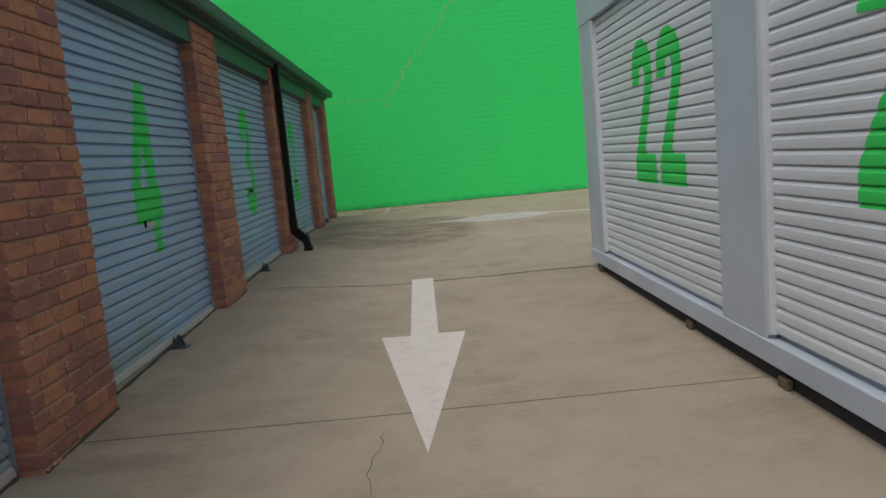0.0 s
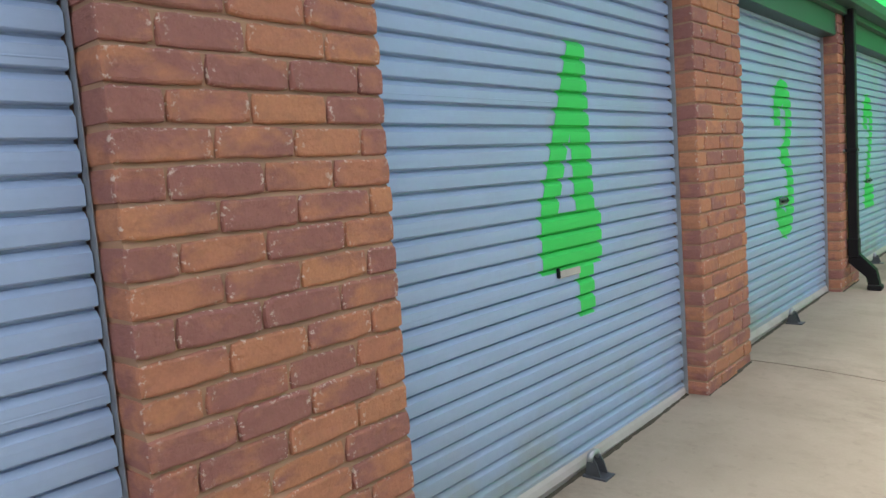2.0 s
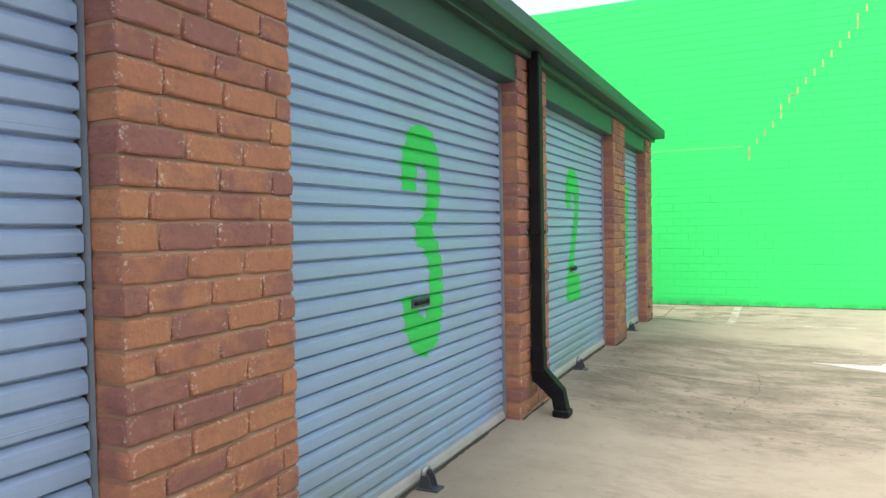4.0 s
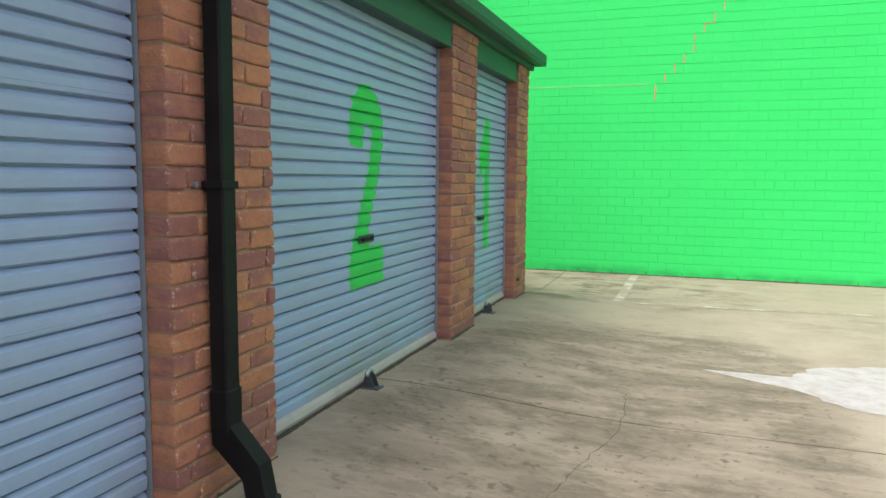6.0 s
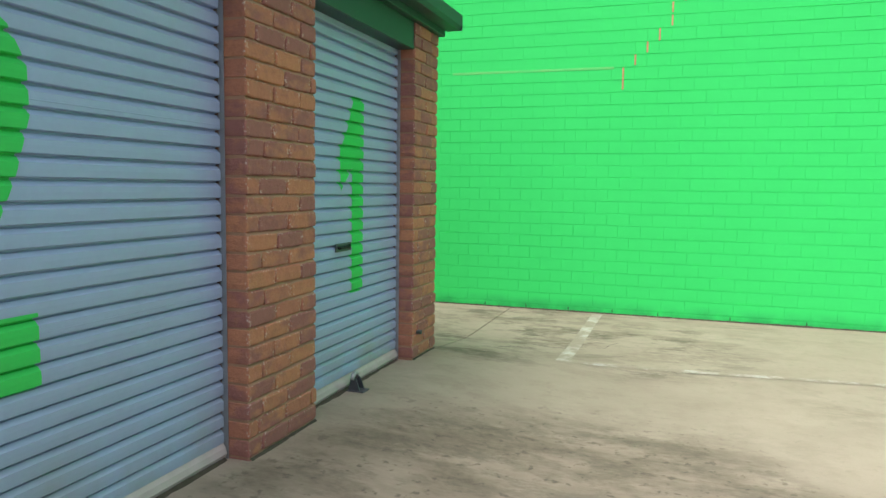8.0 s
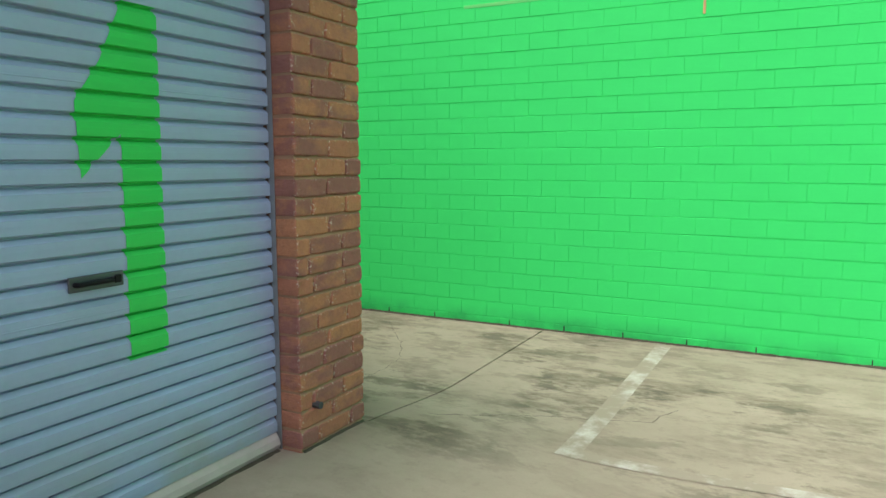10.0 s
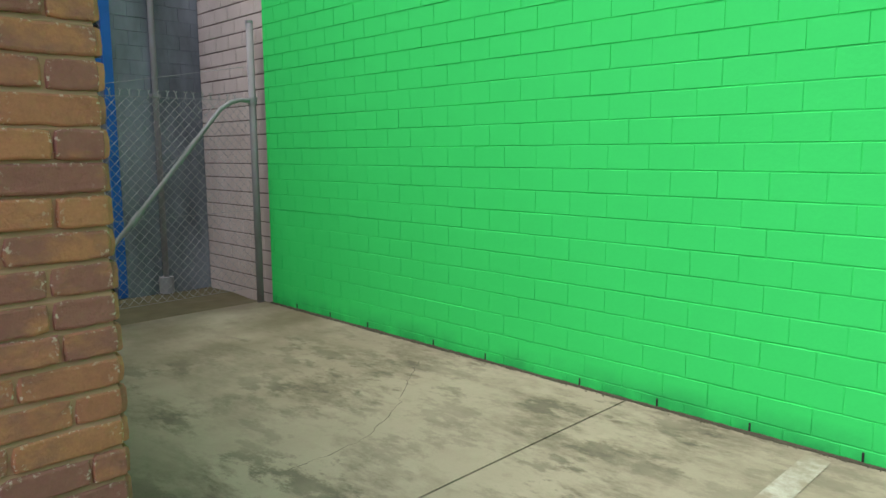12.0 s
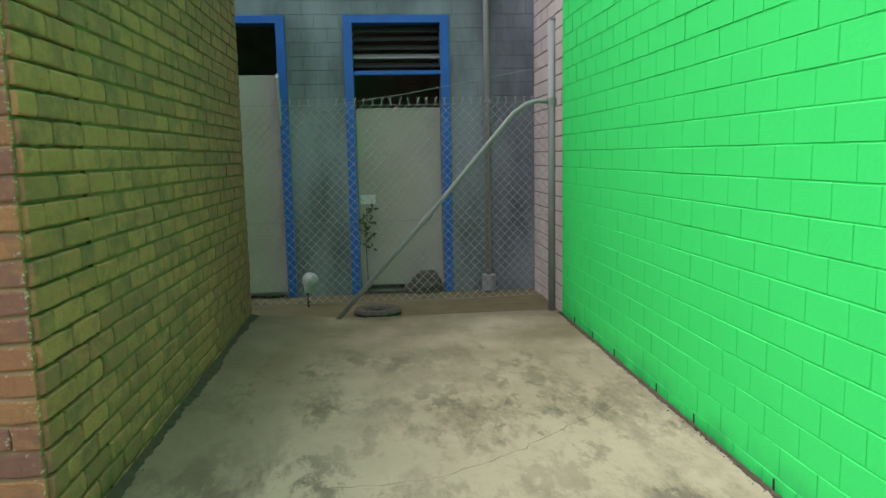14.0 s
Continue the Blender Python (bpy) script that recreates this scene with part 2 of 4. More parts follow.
add_algae(SLAT_BLUE)
SLAT_LIGHT = painted("light_grey_slats", (0.60, 0.64, 0.68), 0.4, 0.0, (0.40, 0.41, 0.42), 0.3, 2.0, (0.4, 0.4, 2.0))
STEEL_GREY = painted("grey_blue_steel_paint", (0.44, 0.50, 0.58), 0.4, 0.0, (0.26, 0.28, 0.31), 0.35, 2.0)
ALU = painted("bare_aluminium_rail", (0.46, 0.43, 0.40), 0.65, 0.0, (0.2, 0.17, 0.13), 0.4, 6.0)
GALV = painted("galvanised_steel", (0.40, 0.42, 0.43), 0.45, 0.7, (0.2, 0.2, 0.2), 0.35, 12.0)
WIRE = painted("weathered_wire", (0.40, 0.40, 0.42), 0.7, 0.15, (0.2, 0.18, 0.16), 0.5, 9.0)
GALV_DULL = painted("dull_galvanised_pipe", (0.30, 0.29, 0.32), 0.75, 0.0, (0.22, 0.2, 0.15), 0.4, 8.0)
TRIM_GREEN = painted("dark_green_trim_paint", (0.028, 0.06, 0.05), 0.5, 0.0, (0.03, 0.05, 0.05), 0.4, 2.0)
ROOF_GREY = painted("grey_roof_sheet", (0.22, 0.25, 0.26), 0.5, 0.2, (0.12, 0.12, 0.12), 0.4, 2.0)
BLACK = painted("black_downpipe_paint", (0.006, 0.006, 0.008), 0.6, 0.0, (0.03, 0.028, 0.025), 0.3, 5.0, spec=0.2)
RUBBER = painted("black_rubber", (0.02, 0.02, 0.02), 0.8, 0, (0.06, 0.05, 0.04), 0.4, 15)
DUSTY_RUBBER = painted("dusty_rubber", (0.05, 0.047, 0.045), 0.9, 0, (0.14, 0.12, 0.09), 0.7, 18)
LUG = painted("dark_weathered_steel", (0.10, 0.11, 0.125), 0.5, 0.5, (0.05, 0.05, 0.05), 0.4, 15.0)
# near-black for the louvres and for the painted shade under the container
DARK = painted("dark_louvre_and_gap_shade", (0.035, 0.034, 0.036), 0.9, 0, (0.015, 0.015, 0.015), 0.5, 3)
GREY_WALL = painted("blue_grey_block_paint", (0.26, 0.29, 0.34), 0.85, 0, (0.06, 0.07, 0.08), 1.0, 2.4, (1, 1, 0.4))
ROOM = painted("dim_plaster", (0.5, 0.44, 0.38), 0.9, 0, (0.12, 0.1, 0.09), 0.6, 2)
BLUE = painted("blue_frame_paint", (0.02, 0.13, 0.55), 0.4, 0, (0.01, 0.05, 0.2), 0.3, 5)
PALE = painted("pale_pink_block_paint", (0.64, 0.55, 0.53), 0.85, 0, (0.4, 0.32, 0.29), 0.5, 3)
PALE_JOINT = painted("pale_joint", (0.20, 0.15, 0.14), 0.9, 0, (0.12, 0.1, 0.09), 0.5, 6)
BOARD = painted("grimy_white_board", (0.50, 0.45, 0.42), 0.75, 0, (0.28, 0.24, 0.20), 0.5, 1.5)
WHITE = painted("white_plastic", (0.74, 0.75, 0.77), 0.5, 0, (0.5, 0.5, 0.5), 0.3, 10)
LAMP_GREY = painted("grey_lamp_shell", (0.46, 0.46, 0.50), 0.6, 0, (0.25, 0.25, 0.26), 0.5, 14)
LEAF = painted("dusty_leaf", (0.06, 0.10, 0.03), 0.7, 0, (0.1, 0.09, 0.04), 0.4, 20)


# ---- building helpers ----
def link(name, bm, material, parent=None, label="", smooth=False):
    me = bpy.data.meshes.new(name)
    bm.normal_update()
    bm.to_mesh(me)
    bm.free()
    if smooth:
        for p in me.polygons:
            p.use_smooth = True
    if material:
        me.materials.append(material)
    ob = new(name, me)
    if parent:
        ob.parent = parent
    if label:
        ob["label"] = label
    return ob


part = link


def box(x0, x1, y0, y1, z0, z1, bevel=0.0, bm=None, seg=1):
    b = bm or bmesh.new()
    made = bmesh.ops.create_cube(b, size=1.0)["verts"]
    for v in made:
        v.co = (x0 + (v.co.x + 0.5) * (x1 - x0), y0 + (v.co.y + 0.5) * (y1 - y0), z0 + (v.co.z + 0.5) * (z1 - z0))
    if bevel:
        bmesh.ops.bevel(b, geom=list({e for v in made for e in v.link_edges}), offset=bevel, segments=seg, affect="EDGES", profile=0.5)
    return b


def prism(points, axis, a, c, bm=None):
    """A closed outline in the plane across axis, drawn out from a to c."""
    b = bm or bmesh.new()
    def at(p, d):
        return {"x": (d, p[0], p[1]), "y": (p[0], d, p[1]), "z": (p[0], p[1], d)}[axis]
    lo, hi = [b.verts.new(at(p, a)) for p in points], [b.verts.new(at(p, c)) for p in points]
    n = len(points)
    b.faces.new(lo)
    b.faces.new(hi[::-1])
    for i in range(n):
        b.faces.new((lo[i], hi[i], hi[(i + 1) % n], lo[(i + 1) % n]))
    bmesh.ops.recalc_face_normals(b, faces=b.faces)
    return b


def tube(path, radius, sides=10, bm=None):
    """A round bar along a line of points."""
    b = bm or bmesh.new()
    rings = []
    pts = [Vector(p) for p in path]
    for i, p in enumerate(pts):
        d = (pts[min(i + 1, len(pts) - 1)] - pts[max(i - 1, 0)]).normalized()
        u = d.orthogonal().normalized() if abs(d.z) > 0.95 else d.cross(Vector((0, 0, 1))).normalized()
        w = d.cross(u)
        rings.append([b.verts.new(p + radius * (math.cos(k * math.tau / sides) * u + math.sin(k * math.tau / sides) * w)) for k in range(sides)])
    for r, s in zip(rings, rings[1:]):
        for k in range(sides):
            b.faces.new((r[k], r[(k + 1) % sides], s[(k + 1) % sides], s[k]))
    b.faces.new(rings[0][::-1])
    b.faces.new(rings[-1])
    bmesh.ops.recalc_face_normals(b, faces=b.faces)
    return b


def base_empty(name, x, y, z, **tags):
    e = new(name)
    e.location = (x, y, z)
    e.empty_display_size = 0.2
    return tagged(e, **tags)


def adopt(thing, *obs):
    for o in obs:
        o.parent = thing
        o.matrix_parent_inverse = Matrix.Translation(-Vector(thing.location))


def ss(a, b, v):
    t = min(1.0, max(0.0, (v - a) / (b - a)))
    return t * t * (3 - 2 * t)


def ground_z(x, y):
    return -0.06 * (1 - ss(5, 12, y)) + 0.10 * ss(-0.2, -1.9, x) * ss(2.0, 8.0, y) * (1 - ss(15.3, 16.6, y)) + 0.015 * ss(15, 18, y)


# ---- plan ----
FACE, DOOR_X, NORTH = -1.85, -1.985, 15.57
PIERS = [(-0.05, 0.65), (3.19, 4.04), (6.46, 7.22), (9.73, 10.42), (12.93, 13.58), (15.05, NORTH - 0.014)]
DOORS = [(0.65, 3.19), (4.04, 6.46), (7.22, 9.73), (10.42, 12.93), (13.58, 15.05)]
COURSE, BASE, BEAM_LO, BEAM_HI = 0.0888, 0.0222, 2.40, 2.62
GREEN_Y, GREEN_L, GREEN_R, GREEN_TOP = 18.22, -5.5, 9.0, 5.45
BLOCK_L, BLOCK_H, BLOCK_X, BLOCK_Z = 0.2455, 0.1325, -1.019, -0.0575
GREY_X, FENCE_X = -6.78, -5.6

# ---- ground ----
ground = link("ground", box(-80, 80, -80, 80, -0.45, -0.13), SOIL)
tagged(ground, "damp brown earth under and beyond the concrete yard", "ground", kind="structure")


def slab(x0, x1, y0, y1, parent):
    b = bmesh.new()
    nx, ny = max(1, int((x1 - x0) / 0.15)), max(1, int((y1 - y0) / 0.15))
    rows = []
    for j in range(ny + 1):
        y = y0 + (y1 - y0) * j / ny
        rows.append([b.verts.new((x0 + (x1 - x0) * i / nx, y, ground_z(x0 + (x1 - x0) * i / nx, y))) for i in range(nx + 1)])
    for r, s in zip(rows, rows[1:]):
        for i in range(nx):
            b.faces.new((r[i], r[i + 1], s[i + 1], s[i]))
    rim = [e for e in b.edges if e.is_boundary]
    for v in {w for f in bmesh.ops.extrude_edge_only(b, edges=rim)["geom"] if isinstance(f, bmesh.types.BMVert) for w in [f]}:
        v.co.z = -0.129
    bmesh.ops.recalc_face_normals(b, faces=b.faces)
    return link("concrete_slab", b, CONCRETE, parent, smooth=False)


pavement = link("pavement", box(-5.55, 30, -12, 18.2, -0.129, -0.122), JOINT)
tagged(pavement, "weathered beige concrete yard with dark stains and narrow joints", "concrete yard", kind="structure")
G = 0.008
YS = [-12.0, -0.4, 3.55, 7.25, 11.75, GREEN_Y - 0.02]
for j in range(5):
    if j < 4:
        slab(-1.99, 30.0, YS[j] + G, YS[j + 1] - G, pavement)
    else:
        slab(-1.99, -1.83 + G * 0.4, YS[j] + G, 15.56, pavement)
        slab(-5.62, -1.83 - G, 15.565, GREEN_Y - 0.02, pavement)
        slab(-1.83 + G * 0.4, 30.0, YS[j] + G, GREEN_Y - 0.02, pavement)


def ground_mark(name, outline, material, label, category, lift=0.004, steps=0.3, parent=None):
    """Paint on the slab: an outline in plan, cut in bands and laid on the ground."""
    ys = sorted({p[1] for p in outline} | {min(p[1] for p in outline) + k * steps for k in range(int((max(p[1] for p in outline) - min(p[1] for p in outline)) / steps) + 1)})
    b = bmesh.new()
    for u, w in bands(outline, ys):
        quad = [(u[0], u[2]), (w[0], u[2]), (w[1], u[3]), (u[1], u[3])]
        fresh = []
        for q in quad:
            if q not in fresh:
                fresh.append(q)
        if len(fresh) > 2:
            b.faces.new([b.verts.new((x, y, ground_z(x, y) + lift)) for x, y in fresh])
    bmesh.ops.subdivide_edges(b, edges=[e for e in b.edges if e.calc_length() > 0.25], cuts=7, use_grid_fill=True)
    for v in b.verts:
        v.co.z = ground_z(v.co.x, v.co.y) + lift
    bmesh.ops.remove_doubles(b, verts=b.verts, dist=0.0005)
    ob = link(name, b, material)
    return tagged(ob, label, category)


def bands(outline, levels, holes=()):
    """Cuts outlines (u, v) at the levels of v; gives pairs of left and right edges (u_low, u_high, v_low, v_high)."""
    edges = []
    for ring in (outline, *holes):
        edges += list(zip(ring, ring[1:] + ring[:1]))
    out = []
    for lo, hi in zip(levels, levels[1:]):
        if hi - lo < 1e-6:
            continue
        mid, hits = (lo + hi) / 2, []
        for (u0, v0), (u1, v1) in edges:
            if (v0 <= mid) != (v1 <= mid):
                f = lambda v: u0 + (u1 - u0) * (v - v0) / (v1 - v0)
                hits.append((f(mid), f(lo), f(hi), lo, hi))
        hits.sort()
        for a, c in zip(hits[::2], hits[1::2]):
            out.append((a[1:], c[1:]))
    return out


ground_mark("direction_arrow", [(-0.075, 3.02), (0.235, 5.12), (0.035, 5.13), (0.047, 7.43), (-0.175, 7.43), (-0.17, 5.13), (-0.385, 5.14)], LINE,
            "white painted arrow on the concrete, pointing along the lane", "road marking")
ground_mark("parking_line", [(-0.89, 15.75), (-0.78, 15.75), (-0.775, 18.12), (-0.885, 18.12)], FADED, "faded white parking line running up to the green wall", "road marking", 0.004)
ground_mark("parking_line", [(-0.78, 15.75), (1.75, 15.98), (1.75, 16.05), (-0.78, 15.85)], FADED, "faded white parking line across the concrete yard", "road marking", 0.004)
ground_mark("parking_line", [(1.9, 13.02), (6.0, 12.0), (6.0, 12.12), (1.9, 13.12)], LINE, "white painted line across the concrete yard", "road marking", 0.004)
_r = random.Random(4)
_blob = []
for k in range(60):
    a = k / 60 * math.tau
    rr = 1 + _r.uniform(-0.05, 0.05)
    _blob.append((1.47 + 0.82 * rr * math.cos(a), 13.02 + 0.66 * rr * math.sin(a)))
ground_mark("dried_spill", _blob, SPILL, "dried white paint spill on the concrete", "spill", 0.003, 0.1)
ground_mark("dried_spill", [(0.05, 13.16), (0.22, 13.05), (0.42, 12.94), (0.60, 12.86), (0.80, 12.72), (0.86, 12.9), (0.76, 13.17), (0.55, 13.15), (0.38, 13.16), (0.22, 13.15)], SPILL, "dried white trickle beside the paint spill", "spill", 0.002, 0.1)


def crack_line(points, width, seed):
    """A thin ragged crack in the slab."""
    r = random.Random(seed)
    fine = []
    for (x0, y0), (x1, y1) in zip(points, points[1:]):
        n = max(2, int(math.hypot(x1 - x0, y1 - y0) / 0.05))
        fine += [(x0 + (x1 - x0) * k / n + r.uniform(-.012, .012), y0 + (y1 - y0) * k / n + r.uniform(-.012, .012)) for k in range(n)]
    fine.append(points[-1])
    b = bmesh.new()
    prev = None
    for k, (x, y) in enumerate(fine):
        q = fine[min(k + 1, len(fine) - 1)] if k < len(fine) - 1 else fine[k]
        o = fine[max(k - 1, 0)]
        d = Vector((q[0] - o[0], q[1] - o[1], 0)).normalized()
        w = Vector((-d.y, d.x, 0)) * width * r.uniform(0.15, 0.6)
        c = Vector((x, y, ground_z(x, y) + 0.0025))
        pair = (b.verts.new(c + w), b.verts.new(c - w))
        if prev:
            b.faces.new((prev[0], prev[1], pair[1], pair[0]))
        prev = pair
    return link("slab_crack", b, JOINT, pavement)


crack_line([(-1.64, 15.87), (-1.34, 16.10), (-1.13, 16.24), (-0.80, 16.36), (-0.58, 16.44), (-0.55, 16.56), (-0.48, 16.70)], 0.006, 1)
crack_line([(-0.42, 12.28), (-0.39, 11.88), (-0.39, 11.57), (-0.45, 11.32), (-0.49, 11.18), (-0.6, 10.6)], 0.006, 2)
crack_line([(1.38, 13.17), (1.62, 12.32), (1.56, 11.2), (1.68, 10.03), (1.78, 8.96), (2.1, 8.3)], 0.007, 3)
crack_line([(-0.28, 3.36), (-0.30, 3.1), (-0.34, 2.9), (-0.30, 2.6)], 0.004, 4)
crack_line([(-0.9, 7.26), (-0.3, 7.23), (0.2, 7.27), (0.7, 7.22), (1.1, 7.29), (1.72, 7.24)], 0.03, 6)
crack_line([(0.3, 2.35), (0.55, 2.22), (0.8, 2.3), (1.0, 2.16)], 0.016, 7)
crack_line([(-3.2, 17.9), (-2.7, 17.3), (-2.45, 16.9), (-2.4, 16.4)], 0.004, 5)


strip = bmesh.new()
prevrow = None
for i in range(9):
    x = GREY_X - 0.02 + (-5.625 - GREY_X + 0.02) * i / 8
    row = [strip.verts.new((x, 12.0 + 6.24 * j / 30, -0.012 + 0.018 * noise.noise(Vector((x * 3, j * 0.62, 0))))) for j in range(31)]
    if prevrow:
        for j in range(30):
            strip.faces.new((prevrow[j], row[j], row[j + 1], prevrow[j + 1]))
    prevrow = row
for e in [v for v in strip.verts if v.co.x > -5.64]:
    e.co.z = -0.02
tagged(link("ground_strip", strip, SOIL), "uneven damp brown earth behind the fence", "ground", kind="structure")


def litter(name, x0, y0, x1, y1, across, label, seed, material):
    """Leaf litter and dirt swept into the foot of a wall."""
    r = random.Random(seed)
    n = int(math.hypot(x1 - x0, y1 - y0) / 0.005)
    verts, faces = [], []
    for _ in range(n):
        t = r.random()
        off = abs(r.gauss(0, 0.016))
        x, y = x0 + (x1 - x0) * t + across[0] * off, y0 + (y1 - y0) * t + across[1] * off
        z, sz, a = ground_z(x, y) + 0.002, r.uniform(0.002, 0.007), r.uniform(0, 6.28)
        k = len(verts)
        verts += [(x + sz * math.cos(a + q) * m, y + sz * math.sin(a + q) * m, z + h) for q, m, h in ((0, 1, 0), (1.6, 0.6, 0.002), (3.1, 1, 0), (4.7, 0.6, 0), (0, 0, 0.006))]
        faces += [(k, k + 1, k + 4), (k + 1, k + 2, k + 4), (k + 2, k + 3, k + 4), (k + 3, k, k + 4)]
    me = bpy.data.meshes.new(name)
    me.from_pydata(verts, [], faces)
    me.materials.append(material)
    return tagged(new(name, me), label, "litter", kind="stuff")


LITTER = painted("brown_leaf_litter", (0.06, 0.052, 0.036), 0.95, 0, (0.03, 0.03, 0.015), 0.6, 25)
litter("leaf_litter", -5.5, GREEN_Y - 0.022, 6.0, GREEN_Y - 0.022, (0, -1), "dark brown leaf litter along the foot of the green wall", 11, LITTER)
litter("leaf_litter", -5.5, NORTH + 0.005, -1.9, NORTH + 0.005, (0, 1), "dark damp litter along the mossy brick wall", 12, LITTER)


def dirt_seam(x0, y0, x1, y1, across, width, seed, label):
    """A ragged low fillet of dirt lying where a wall meets the slab."""
    r = random.Random(seed)
    n = max(4, int(math.hypot(x1 - x0, y1 - y0) / 0.035))
    b = bmesh.new()
    prev = None
    for k in range(n + 1):
        t = k / n
        x, y = x0 + (x1 - x0) * t, y0 + (y1 - y0) * t
        w = width * (0.35 + 0.9 * abs(noise.noise(Vector((x * 2.1, y * 2.1, seed)))) + r.uniform(0, 0.35))
        h = 0.006 + 0.3 * w * r.uniform(0.5, 1.0)
        ox, oy = x + across[0] * w, y + across[1] * w
        trio = [b.verts.new((x, y, ground_z(x, y) + h)), b.verts.new(((x + ox) / 2, (y + oy) / 2, ground_z(x, y) + h * 0.45)), b.verts.new((ox, oy, ground_z(ox, oy) - 0.002))]
        if prev:
            for i in range(2):
                b.faces.new((prev[i], prev[i + 1], trio[i + 1], trio[i]))
        prev = trio
    bmesh.ops.recalc_face_normals(b, faces=b.faces)
    return tagged(link("dirt_seam", b, LITTER), label, "dirt", kind="stuff")


dirt_seam(-5.5, GREEN_Y - 0.021, 9.0, GREEN_Y - 0.021, (0, -1), 0.035, 21, "ragged line of dark brown dirt along the foot of the green wall")
dirt_seam(-5.5, NORTH + 0.002, -1.9, NORTH + 0.002, (0, 1), 0.06, 22, "damp dark dirt along the foot of the mossy brick wall")
for _k, (_y0, _y1) in enumerate(PIERS[1:]):
    dirt_seam(FACE - 0.004, _y0 + 0.01, FACE - 0.004, _y1 - 0.01, (1, 0), 0.022, 23 + _k, "thin brown dirt along the foot of a brick pier")
for _k, (_y0, _y1) in enumerate(DOORS):
    dirt_seam(DOOR_X + 0.012, _y0 + 0.02, DOOR_X + 0.012, _y1 - 0.02, (1, 0), 0.03, 33 + _k, "thin brown dirt swept under a roller door")


# ---- bricks ----
def brick_mesh(seed, chip=0.0035):
    """A unit brick with rounded, chipped arrises on its face side (+x), made for a size of 0.14 x 0.24 x 0.08."""
    r = random.Random(seed)
    shift = Vector((r.uniform(0, 50), r.uniform(0, 50), r.uniform(0, 50)))
    rim = [(-1 + 2 * k / 7, -1) for k in range(7)] + [(1, -1 + 2 * k / 3) for k in range(3)] + [(1 - 2 * k / 7, 1) for k in range(7)] + [(-1, 1 - 2 * k / 3) for k in range(3)]
    b = bmesh.new()
    loops = []
    for x, inset in ((-0.07, 0.0), (0.059, 0.0), (0.0675, 0.0028), (0.0705, 0.008)):
        ring = []
        for u, v in rim:
            p = Vector((x, u * (0.12 - inset), v * (0.04 - inset)))
            w = noise.noise_vector(p * 26 + shift) + 0.5 * noise.noise_vector(p * 70 + shift)
            if x > 0:
                p += Vector((w.x * chip * 0.8, w.y * chip, w.z * chip * 1.1))
            if abs(u) == 1 and abs(v) == 1:
                p.y, p.z = p.y - u * 0.004, p.z - v * 0.003
            ring.append(b.verts.new((p.x / 0.14, p.y / 0.24, p.z / 0.08)))
        loops.append(ring)
    n = len(rim)
    for lo, hi in zip(loops, loops[1:]):
        for k in range(n):
            b.faces.new((lo[k], lo[(k + 1) % n], hi[(k + 1) % n], hi[k]))
    hubs = [b.verts.new(((0.071 + r.uniform(-0.002, 0.001)) / 0.14, y, 0)) for y in (-0.3, 0.0, 0.3)]
    last = loops[-1]
    for k in range(n):
        a, d = last[k], last[(k + 1) % n]
        near = lambda q: min(hubs, key=lambda h: abs(h.co.y - q.co.y))
        ha, hd = near(a), near(d)
        b.faces.new((a, d, ha))
        if ha is not hd:
            b.faces.new((d, hd, ha))
    bmesh.ops.recalc_face_normals(b, faces=b.faces)
    me = bpy.data.meshes.new("brick")
    b.to_mesh(me)
    b.free()
    return me


def meshes_with(material, count, seed, **kw):
    out = []
    for k in range(count):
        me = brick_mesh(seed + k, **kw)
        me.materials.append(material)
        out.append(me)
    return out


BRICKS = meshes_with(BRICK, 14, 10)
MOSSY_BRICKS = meshes_with(MOSSY, 6, 30)
rb = random.Random(7)


def lay(name, meshes, parent, cx, cy, cz, sx, sy, sz):
    ob = new(name, rb.choice(meshes))
    ob.parent = parent
    ob.matrix_basis = Matrix.LocRotScale((cx, cy, cz), Euler((rb.uniform(-.012, .012), rb.uniform(-.02, .02), rb.uniform(-.012, .012))), (sx, sy, sz))
    return ob


def course_cuts(length, shift, unit=0.25):
    """Joint positions along a course of that length."""
    cuts, p = [0.0], shift if shift > 0 else unit
    while p < length - 0.06:
        cuts.append(p)
        p += unit
    cuts.append(length)
    return cuts


COURSES = int((BEAM_HI - BASE) / COURSE) + 1
for n, (y0, y1) in enumerate(PIERS):
    step = 0.034 if n == 1 else 0.0
    # weather-struck joints: flush at the foot of each joint, raked back under the brick above
    outline = [(-2.35, -0.16)]
    for c in range(-2, COURSES + 1):
        zj = BASE + step + c * COURSE
        outline += [(FACE - 0.005, zj - 0.0075), (FACE - 0.015, zj + 0.006), (FACE - 0.012, zj + 0.03)]
    outline.append((-2.35, outline[-1][1]))
    core = link("wall_pier", prism(outline, "y", y0 + 0.010, y1 - 0.010), MORTAR)
    tagged(core, "red-brown brick pier with rough mortar joints between roller doors", "brick pier", "brick piers", "structure")
    for c in range(-2, COURSES):
        z = BASE + step + (c + 0.5) * COURSE
        cuts = course_cuts(y1 - y0, (0.24, 0.125)[c % 2] + rb.uniform(-0.02, 0.02) if rb.random() < 0.8 else rb.choice((0.09, 0.17)), 0.248)
        cuts = [cuts[0], *[q + rb.uniform(-0.012, 0.012) for q in cuts[1:-1]], cuts[-1]]
        for a, d in zip(cuts, cuts[1:]):
            lay("brick", BRICKS, core, FACE - 0.07 + rb.uniform(-0.004, 0.004), y0 + (a + d) / 2, z + rb.uniform(-0.002, 0.002), 0.14, d - a - 0.0055, COURSE - rb.uniform(0.006, 0.011))

